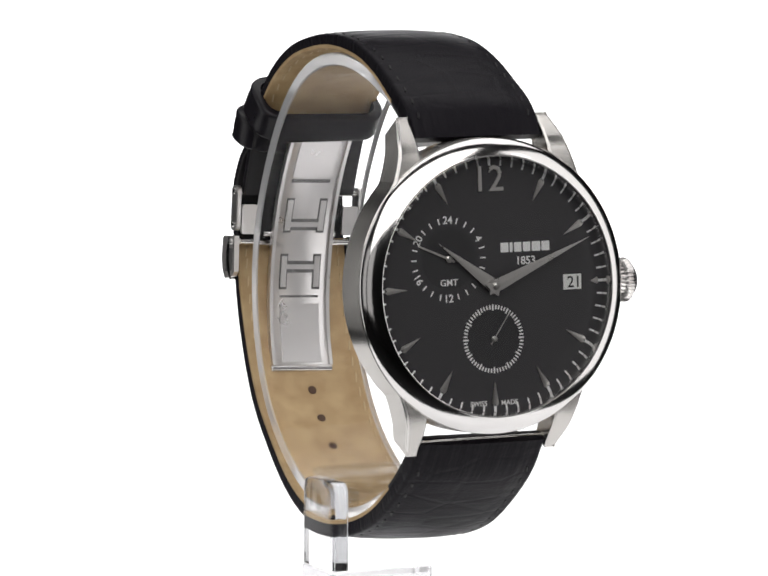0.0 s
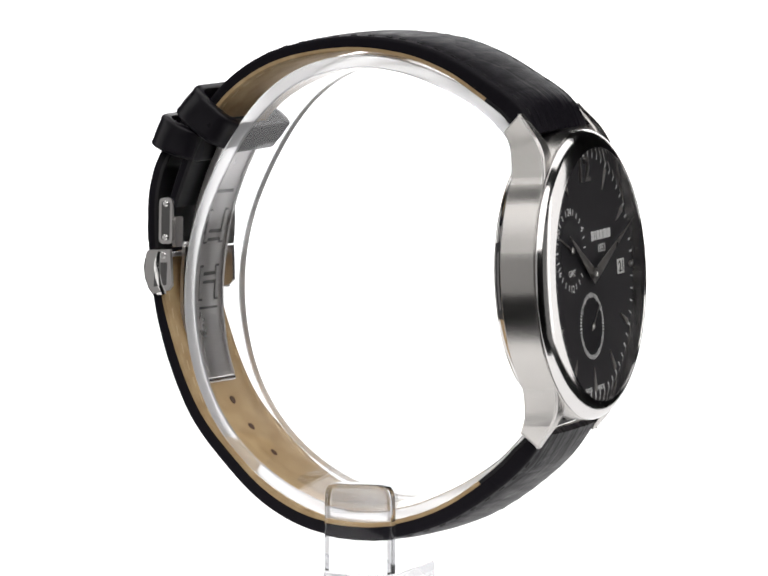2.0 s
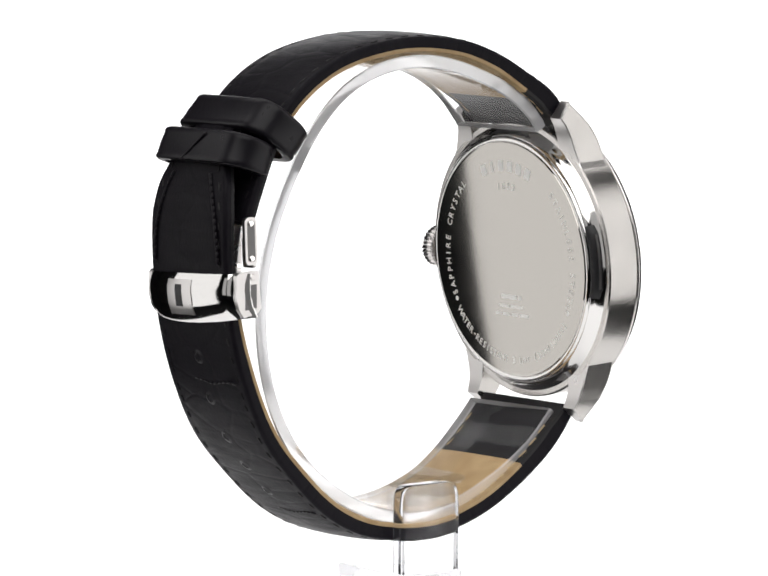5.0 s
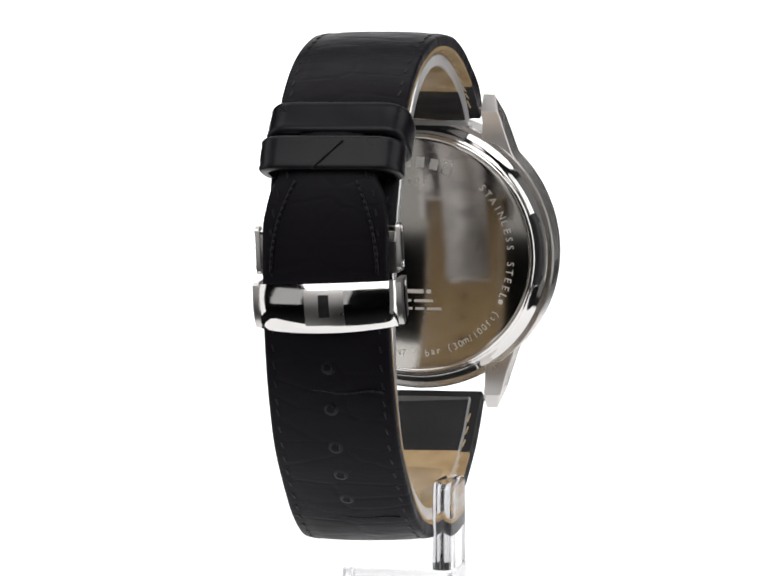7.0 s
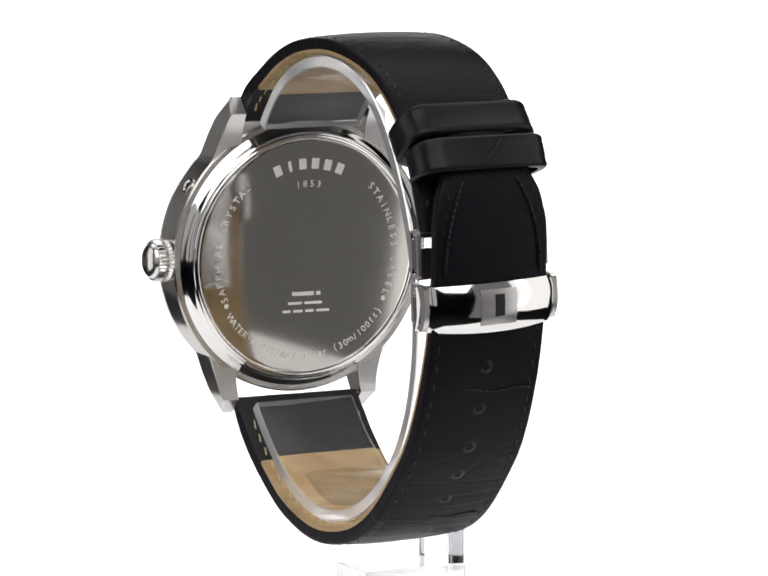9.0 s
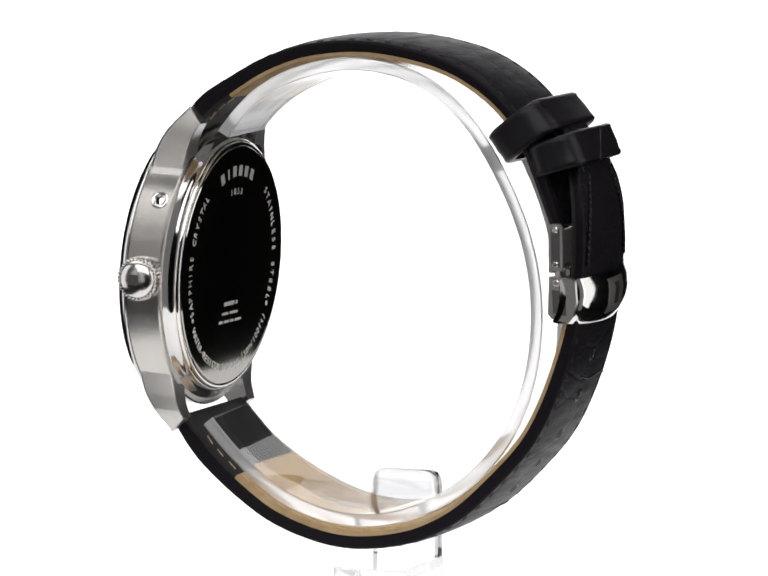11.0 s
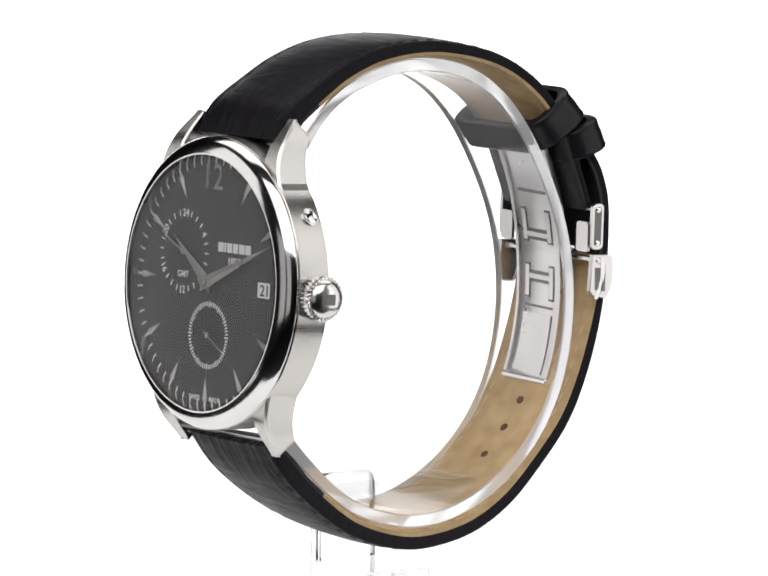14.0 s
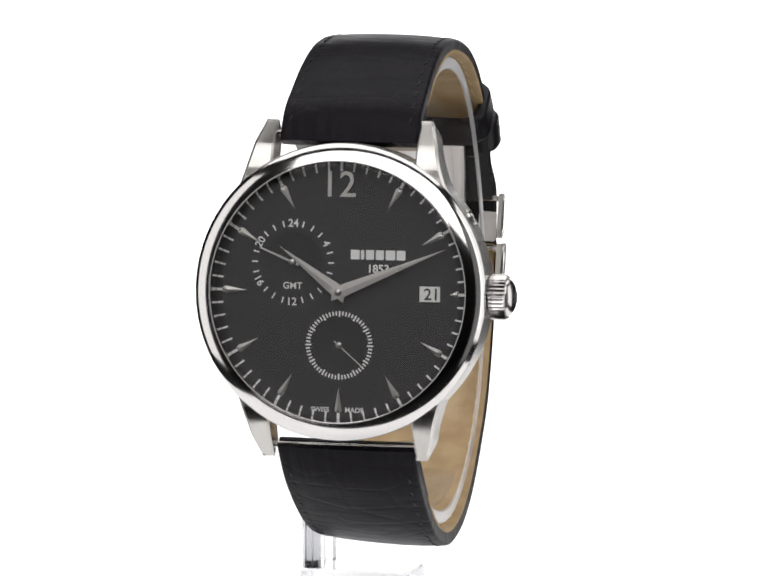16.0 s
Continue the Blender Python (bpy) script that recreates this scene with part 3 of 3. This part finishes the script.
def stitches(path, hw, offset, k0, k1, side, step=2.7, length=1.5, r=0.16):
    shapes, L, s = [], path[-1][3], 0.0
    s = k0 * L
    while s < k1 * L:
        i = min(range(len(path)), key=lambda j: abs(path[j][3] - s))
        q, way, out, _ = path[i]
        x = mid_x(q.x) + side * (hw(s / L) - 1.3)
        a, b = q - way * length / 2 + out * offset, q + way * length / 2 + out * offset
        dy, dz = twist(x - mid_x(q.x), q.x, q.y)
        shapes.append(rod((x - 0.12, a.x + dy, a.y + dz), (x + 0.12, b.x + dy, b.y + dz), r, 6))
        s += step
    return joined(shapes)


def build_strap(name, points, n, width, thick, pad, patch, label, tail=1.0):
    path = curve(points, n)
    hw = lambda k: mixed(k, width) / 2
    th = lambda k: mixed(k, thick)
    v, f, uv = band(path, lambda k: strap_section(hw(k), th(k) - 0.55, mixed(k, pad)))
    strap = place(name, mesh_of(name, v, f, LEATHER, 50, uv), watch, None, label)
    cut = int(patch * n)
    end = int(tail * n)
    for part_name, sub, mat, lab in (("lining_patch", path[:cut + 1], PATCH, "black lining patch beside the lugs"), ("lining", path[cut:end + 1], LINING, "tan leather lining"),
                                      ("lining_tail", path[end:], PATCH, "black lining of the strap end")):
        if len(sub) < 2:
            continue
        base = sub[0][3]
        L = path[-1][3]
        loc = [(q, w, o, s - base) for q, w, o, s in sub]
        l2 = loc[-1][3]

        def sec(k):
            g = (base + k * l2) / L
            h, d = hw(g) - 0.06, th(g)
            return [(-h, -d + 0.6), (h, -d + 0.6), (h, -d + 0.12), (h - 0.15, -d), (-h + 0.15, -d), (-h, -d + 0.12)]
        v, f, uv = band(loc, sec)
        place(part_name, mesh_of(part_name, v, f, mat, 40, uv), strap, None, lab)
    for side in (1, -1):
        place("stitching", mesh_of("stitching", *stitches(path, hw, -0.1, 0.05, 0.97, side, 2.7, 1.0), THREAD, 40), strap, None, "black seam thread")
        path_in = [(q - o * th(s / path[-1][3]), w, o, s) for q, w, o, s in path]
        place("lining_stitching", mesh_of("lining_stitching", *stitches(path_in, hw, 0.02, patch * 0.4, min(0.9, tail), side, 2.7, 1.5, 0.14), PALE_THREAD, 40), strap, None, "pale seam thread")
    return strap, path


upper, upper_path = build_strap("upper_strap", UPPER, 110, [(0, 19.8), (0.1, 19.7), (0.45, 18.4), (1, 18.0)], [(0, 2.2), (0.05, 3.2), (0.2, 2.7), (0.45, 2.3), (0.7, 2.2), (0.85, 1.9), (1, 1.7)],
                                [(0, 0.1), (0.06, 0.5), (0.25, 0.35), (0.6, 0.2), (1, 0.1)], 0.13, "black leather upper strap", 0.80)
lower, lower_path = build_strap("lower_strap", LOWER, 130, [(0, 19.8), (0.08, 19.7), (0.4, 18.2), (0.865, 17.6), (0.90, 16.0), (0.93, 13.0), (0.96, 10.5), (1, 7.0)],
                                [(0, 2.2), (0.04, 3.0), (0.16, 2.7), (0.4, 2.6), (0.68, 2.4), (0.8, 1.9), (1, 1.9)], [(0, 0.1), (0.05, 0.5), (0.2, 0.35), (0.5, 0.2), (1, 0.2)], 0.11, "black leather lower strap with punched holes", 0.79)


def build_holes():
    # no hole is cut: the cup's near-black colour is the shade inside
    cup = mesh_of("strap_hole", *lathe([(0, -0.1), (0.5, -0.08), (0.62, 0.05), (0.62, -0.4)], 16, False), DARKGAP, 50)
    spot = mesh_of("strap_hole", *lathe([(0, 0.03), (0.45, 0.04), (0.62, 0.06), (0.7, -0.1)], 16, False), RAW, 50)
    rim = mesh_of("hole_rim", *lathe([(0.6, -0.1), (0.66, 0.08), (0.85, 0.06), (1.2, -0.08), (1.2, -0.3)], 20), LOOP, 60)
    for y, z in ((32.7, -8.5), (30.8, -14.4), (28.0, -19.8), (24.9, -24.8), (21.3, -28.8)):
        q, way, out, s = min(lower_path, key=lambda r: (r[0] - Vector((y, z))).length)
        for d, k in ((0.22, 1), (-2.55, -1)):
            o = Vector((0, out.x, out.y))
            p = Vector((mid_x(q.x), q.x, q.y)) + o * d
            m = Matrix.Translation(p * MM) @ (o * k).to_track_quat("Z", "Y").to_matrix().to_4x4()
            place("strap_hole", cup if k > 0 else spot, lower, m)
            if k > 0:
                place("hole_rim", rim, lower, m)


def build_keeper(name, a, b, c, d, half, wall):
    """A leather loop: a..b its outer edge and d..c its inner edge, in the (y, z) plane."""
    a, b, c, d = (Vector(p) for p in (a, b, c, d))
    rows = []
    for k, bulge in ((0.0, -0.1), (0.04, 0.16), (0.1, 0.27), (0.2, 0.2), (0.5, 0.26), (0.8, 0.2), (0.9, 0.27), (0.96, 0.16), (1.0, -0.1)):
        o, i = a.lerp(b, k), d.lerp(c, k)
        mid, along = (o + i) / 2, (o - i).normalized()
        L = (o - i).length
        rows.append((mid, along, L, bulge))
    verts, faces, n = [], [], 24
    for mid, along, L, bulge in rows:
        for inner in (0, 1):
            g = wall if inner else -bulge
            for x, t in rounded(2 * (half - g), L - 2 * g, 3.2 - 0.9 * inner, 5):
                p = mid + along * t
                dy, dz = twist(x, p.x, p.y)
                verts.append((X0 + x, p.x + dy, p.y + dz * 0.5))
    R = len(rows)
    for k in range(R - 1):
        for i in range(n):
            j = (i + 1) % n
            s0, s1 = k * 2 * n, (k + 1) * 2 * n
            faces.append((s0 + i, s0 + j, s1 + j, s1 + i))
            faces.append((s0 + n + i, s1 + n + i, s1 + n + j, s0 + n + j))
    for s0 in (0, (R - 1) * 2 * n):
        for i in range(n):
            j = (i + 1) % n
            faces.append((s0 + i, s0 + n + i, s0 + n + j, s0 + j))
    uvs = [((v[0] + v[1]) * MM, v[2] * MM) for v in verts]
    place(name, mesh_of(name, verts, faces, LOOP, 50, uvs), watch, None, "smooth black leather keeper loop")


# the clasp sits slightly rolled and turned on the strap
CLASP = (Matrix.Translation((0, 31.35 * MM, 5.3 * MM)) @ Matrix.Rotation(radians(2.0), 4, "Z") @ Matrix.Rotation(radians(2.8), 4, "Y")
         @ Matrix.Translation((0, -31.0 * MM, -6.0 * MM)))


def build_clasp():
    # convex cover that grips the strap
    rows = []
    for i in range(25):
        x = -10.6 + 21.2 * i / 24
        g = 1 - (x / 10.6) ** 2
        p = [(33.9, 4.7), (34.4, 4.75), (34.9, 3.4), (35.02, 2.3), (34.8, 0.9), (34.25, -0.5), (33.5, -1.5), (33.0, -1.35), (33.7, 0.1), (34.1, 1.6), (34.1, 3.2)]
        rows.append([(X0 + x, y + cover_bow(x), z - (0.75 * g if z < 1 else 0.3 * g if z < 2 else 0)) for y, z in p])
    cover = place("clasp_cover", mesh_of("clasp_cover", *loft(rows), POLISHED, 40), watch, CLASP, "polished steel clasp cover")
    for side in (1, -1):
        wall = [(29.3, 5.1), (32.6, 4.9), (33.1, 4.5), (33.3, 1.5), (32.8, -0.3), (32.0, -1.45), (29.6, -0.9), (29.0, -0.2)]
        a, b = X0 + side * 9.75, X0 + side * 10.55
        rows = [[(x, y, z) for y, z in wall] for x in (a, b)]
        plate = place("clasp_cheek", mesh_of("clasp_cheek", *loft(rows), SATIN, 30), watch, CLASP, "satin steel side of the clasp")
        # flat dark plate painted with the shade of a recess in the cheek
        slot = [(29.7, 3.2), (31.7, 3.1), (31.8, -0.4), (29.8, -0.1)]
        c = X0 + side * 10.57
        place("cheek_recess_shade", mesh_of("cheek_recess_shade", *loft([[(b, y, z) for y, z in slot], [(c, y, z) for y, z in slot]]), SHADE, 0), plate)
        place("rivet", mesh_of("rivet", *rod((X0 + side * 9.0, 30.4, 4.2), (X0 + side * 10.75, 30.4, 4.2), 0.5), SATIN, 40), plate)
        # upright link with two rivets
        link = [(X0 + side * 9.7, 0), (X0 + side * 10.3, 0)]
        rows = [[(x, 30.2 + y, 9.2 + z) for y, z in rounded(2.1, 6.7, 0.7, 4)] for x, _ in link]
        lk = place("clasp_link", mesh_of("clasp_link", *loft(rows), SATIN, 30), watch, CLASP, "steel link of the folding clasp")
        # thin dark plate in the colour of the link's shaded hollow
        rows = [[(X0 + side * x, 30.2 + y, 9.2 + z) for y, z in rounded(1.3, 5.7, 0.4, 4)] for x in (10.3, 10.33)]
        place("link_recess_shade", mesh_of("link_recess_shade", *loft(rows), SHADE, 0), lk)
        for z in (11.7, 6.8):
            place("rivet", mesh_of("rivet", *rod((X0 + side * 9.6, 30.2, z), (X0 + side * 10.55, 30.2, z), 0.45), POLISHED, 40), lk)
    # plain shapes of the mark on the cover
    for name, x0, x1, z0, z1, e, mat in (("mark_plate", -2.8, 2.8, -1.1, 3.9, 0.10, SATIN), ("mark_slot", -0.75, 0.75, 0.1, 3.2, 0.14, DARKGAP)):
        rows = []
        for i in range(7):
            x = x0 + (x1 - x0) * i / 6
            zs = [z0 + (z1 - z0) * j / 6 for j in range(7)]
            edge = [(X0 + x, face_y(x, z) + e, z) for z in zs] + [(X0 + x, face_y(x, z) - 0.05, z) for z in reversed(zs)]
            rows.append(edge)
        place(name, mesh_of(name, *loft(rows), mat, 40), cover)
    # rods and the folded blades
    for y, z, h in ((30.4, 4.2, 9.6), (30.2, 11.7, 9.7), (29.3, 5.6, 6.0)):
        place("clasp_pin", mesh_of("clasp_pin", *rod((X0 - h, y, z), (X0 + h, y, z), 0.45), POLISHED, 40), watch, CLASP)
    blade_path = curve([(24.2, 21.0), (26.4, 15.9), (28.1, 10.1), (29.1, 3.5), (29.3, -3.5), (28.4, -10.1), (27.2, -14.2)], 200)
    v, f, uv = band(blade_path, lambda k: [(-5, 0), (5, 0), (5.0, -0.5), (4.8, -0.6), (-4.8, -0.6), (-5, -0.5)], True)
    blade = place("clasp_blade", mesh_of("clasp_blade", v, f, SATIN, 40), watch, CLASP, "curved steel blade of the folding clasp")

    def on_blade(k0, k1, x0, x1, e, name, mat):
        n0, n1 = int(k0 * 199), max(int(k0 * 199) + 1, int(k1 * 199))
        loc = blade_path[n0:n1 + 1]
        v, f, uv = band(loc, lambda k: [(x0, -0.5), (x1, -0.5), (x1, -0.6 - e), (x0, -0.6 - e)], True)
        place(name, mesh_of(name, v, f, mat, 30), blade)
    on_blade(0.0, 0.19, -3.2, 3.2, 0.25, "blade_tongue", SATIN)
    on_blade(0.74, 0.99, -3.2, 3.2, 0.25, "blade_tongue", SATIN)
    # raised dark strips hold the shade of grooves across the blade
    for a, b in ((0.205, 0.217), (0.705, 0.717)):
        on_blade(a, b, -3.2, 3.2, 0.06, "blade_groove_shade", SHADE)
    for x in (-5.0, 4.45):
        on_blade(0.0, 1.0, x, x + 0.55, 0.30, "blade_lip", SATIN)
    # wider dark strips under the brackets draw the shade along their edges
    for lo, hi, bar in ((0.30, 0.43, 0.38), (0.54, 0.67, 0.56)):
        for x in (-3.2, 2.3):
            on_blade(lo - 0.012, hi + 0.012, x - 0.2, x + 1.1, 0.04, "blade_groove_shade", SHADE)
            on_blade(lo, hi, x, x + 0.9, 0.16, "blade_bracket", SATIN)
        on_blade(bar, bar + 0.05, -2.1, 2.1, 0.04, "blade_groove_shade", SHADE)
        on_blade(bar + 0.013, bar + 0.037, -2.3, 2.3, 0.16, "blade_bracket", SATIN)
    place("blade_roll", mesh_of("blade_roll", *rod((X0 - 5.1, 26.7, -14.6), (X0 + 5.1, 26.7, -14.6), 0.6), POLISHED, 40), blade)
    # short plates that join the links to the blades
    for side in (1, -1):
        plate = [(side * 8.3 + x, z) for x, z in rounded(2.6, 4.4, 0.4, 3)]
        place("clasp_bridge", mesh_of("clasp_bridge", *loft([[(X0 + x, y, 7.6 + z) for x, z in plate] for y in (28.9, 29.4)]), SATIN, 30), watch, CLASP, "satin steel plate beside the link")
    # the second blade, folded flat against the strap
    p2 = curve([(30.1, 5.4), (30.4, 0.0), (30.1, -6.0), (28.7, -12.5)], 24)
    v, f, uv = band(p2, lambda k: [(-4.4, 0), (4.4, 0), (4.4, -0.5), (-4.4, -0.5)], True)
    place("clasp_blade", mesh_of("clasp_blade", v, f, SATIN, 40), watch, CLASP, "second steel blade folded on the strap")


def face_y(x, z):
    """The outer face of the clasp cover."""
    g = 1 - (x / 10.6) ** 2
    y = float(np.interp(z, [-1.5 - 0.75 * g, -0.5 - 0.75 * g, 0.9 - 0.75 * g, 2.3, 3.4, 4.75], [33.5, 34.25, 34.8, 35.02, 34.9, 34.4]))
    return y + cover_bow(x)


def cover_bow(x):
    """How far the cover stands out at x: a shallow arch that curls in at both ends."""
    return 0.6 - 1.5 * (x / 9.2) ** 2 - 1.9 * max(0.0, (abs(x) - 9.2) / 1.4) ** 1.5


def build_crease(path, lower_strap, z, width):
    q, way, out, s = min(path, key=lambda r: abs(r[0].y - z) + (0 if r[0].x > 0 else 99))
    pts = []
    for i in range(15):
        x = -width / 2 + width * i / 14
        a = q + way * (0.25 * math.sin(i * 0.9)) + out * (0.22 * (1 - (2 * x / width) ** 2) - 0.02)
        pts.append(((mid_x(q.x) + x), a.x, a.y))
    shapes = [rod(a, b, 0.13, 6) for a, b in zip(pts, pts[1:])]
    place("crease", mesh_of("crease", *joined(shapes), LOOP, 60), lower_strap)


def build_tail_seam():
    """Raised seam that narrows in an arch towards the tip of the long strap."""
    rows = [r for r in lower_path if r[0].x > 28 and 5.5 < r[0].y < 18.5]
    for side in (1, -1):
        pts = []
        for q, way, out, s in rows:
            k = (q.y - 5.5) / 13.0
            x = side * (7.5 - 3.4 * k ** 2)
            dy, dz = twist(x, q.x, q.y)
            a = q + out * 0.16
            pts.append((mid_x(q.x) + x, a.x + dy, a.y + dz))
        place("tail_seam", mesh_of("tail_seam", *joined([rod(a, b, 0.24, 8) for a, b in zip(pts, pts[1:])]), LOOP, 60), lower, None, "raised black seam of the strap tail")


build_tail_seam()
build_crease(lower_path, lower, -11.6, 15.5)
build_crease(lower_path, lower, -31.0, 14.0)
build_holes()
build_keeper("keeper", (26.4, 28.6), (29.9, 24.7), (22.3, 19.3), (19.3, 23.1), 9.7, 1.0)
build_keeper("keeper", (31.9, 24.3), (33.9, 19.8), (26.4, 17.4), (25.2, 21.6), 9.8, 1.0)
ridge = place("crease", mesh_of("crease", *rod((X0 + 1.7, 34.15, 19.9), (X0 - 2.2, 32.55, 23.8), 0.16, 6), LOOP, 60), bpy.data.objects["keeper.001"])
build_clasp()

# ---- the clear stand: a C-shaped ring on one flat leg ----
stand = tagged(new("watch_stand"), "clear acrylic watch stand with a C-shaped ring and flat leg", "display stand")


def build_stand():
    pts = [(-22.9, 22.6), (-21.3, 25.2), (-17.4, 28.6), (-12.0, 31.4), (-5.5, 33.4), (0.0, 33.9), (6.5, 33.0), (12.6, 30.3), (17.2, 26.2), (20.5, 21.8), (23.2, 17.0),
           (25.8, 11.4), (27.6, 5.0), (28.3, -2.0), (27.7, -9.0), (25.9, -15.7), (22.6, -21.7), (18.0, -26.7), (12.4, -30.5), (6.3, -33.0),
           (0.0, -33.9), (-6.2, -33.1), (-12.3, -30.9), (-17.4, -27.8), (-21.9, -24.2), (-25.4, -20.2)]
    path = curve(pts, 160)
    v, f, uv = band(path, lambda k: [(-8.4, -0.2), (-8.2, 0), (8.2, 0), (8.4, -0.2), (8.4, -1.7), (8.2, -1.9), (-8.2, -1.9), (-8.4, -1.7)], True)
    v = [(x, y + (x - XC) * 0.13 * min(1.0, max(0.0, (-12.0 - y) / 8.0)), z) for x, y, z in v]     # the sawn ends run askew
    body = second_material(mesh_of("ring", v, f, CAST, 40), FROST, lambda d: abs(d.x) > 0.5)
    for p in body.polygons:
        if len(p.vertices) > 4:      # the two sawn ends
            p.material_index = 1
    place("ring", body, stand, None, "clear open acrylic ring with sawn edges")
    # low lens-shaped block resting in the foot of the ring
    ys = [10.4 * math.sin(radians(a)) for a in range(-90, 91, 10)]
    low = [(y + 0.5, 0.3 - 31.5 * math.sqrt(1 - (y / 24.5) ** 2)) for y in ys]
    rows = []
    for x, k in ((-7.2, 0.35), (-6.9, 0.6), (-6.2, 0.82), (-4.5, 0.97), (0.0, 1.0), (4.5, 0.97), (6.2, 0.82), (6.9, 0.6), (7.2, 0.35)):
        high = [(y + 0.5, low[i][1] + 0.3 + 4.3 * k * math.cos(math.pi * y / 24) ** 1.5) for i, y in enumerate(ys)]
        rows.append([(mid_x(0) + x, y, z) for y, z in low + high[::-1][1:-1]])
    place("ring_block", mesh_of("ring_block", *loft(rows), CLEAR, 60), stand, None, "clear arched block")
    # leg beside the strap with rounded edges, bridged into the block
    rows = []
    for z, k in ((TABLE + 3.25, 1.0), (-36.0, 1.0), (-31.0, 1.0), (-29.4, 0.985), (-28.6, 0.95), (-28.0, 0.87), (-27.7, 0.7)):
        rows.append([(-9.55 + x * (0.7 + 0.3 * k), y * k - 0.5, z) for x, y in rounded(2.8, 10.6, 1.0, 6)])
    place("leg", second_material(mesh_of("leg", *loft(rows), ACRYLIC, 50), EDGE, lambda d: abs(d.y) > 0.45), stand, None, "flat clear leg")
    rows = [[(x, y - 0.5, -30.6 + h) for y, h in rounded(9.2, 3.2, 0.5, 4)] for x in (-8.1, mid_x(0) - 7.3)]
    place("bridge", mesh_of("bridge", *loft(rows), CLEAR, 40), stand)
    foot = prism([(x - 3.0, y - 0.6) for x, y in rounded(16.4, 11.2, 1.2, 5)], TABLE, TABLE + 3.2, 0.3)
    place("foot", mesh_of("foot", *foot, ACRYLIC, 40), stand, None, "clear foot plate")
    for ob in stand.children:
        ob.visible_shadow = False


build_stand()


# ---- what moves: watch and stand turn together, the seconds hand ticks on ----
def motions():
    turn = [(0.5 * i, -334.1 + 10.0 * i) for i in range(33)]     # twenty degrees a second
    rows = [(s, pose(0, 0, 0, 0, 0, a)) for s, a in turn]
    walk(watch, rows)
    walk(stand, rows)
    base = CASE @ shift(0, -7.4)
    walk(seconds, [(s * 0.5, base @ spin(35 + 6 * s * 0.5)) for s in range(33)])


motions()
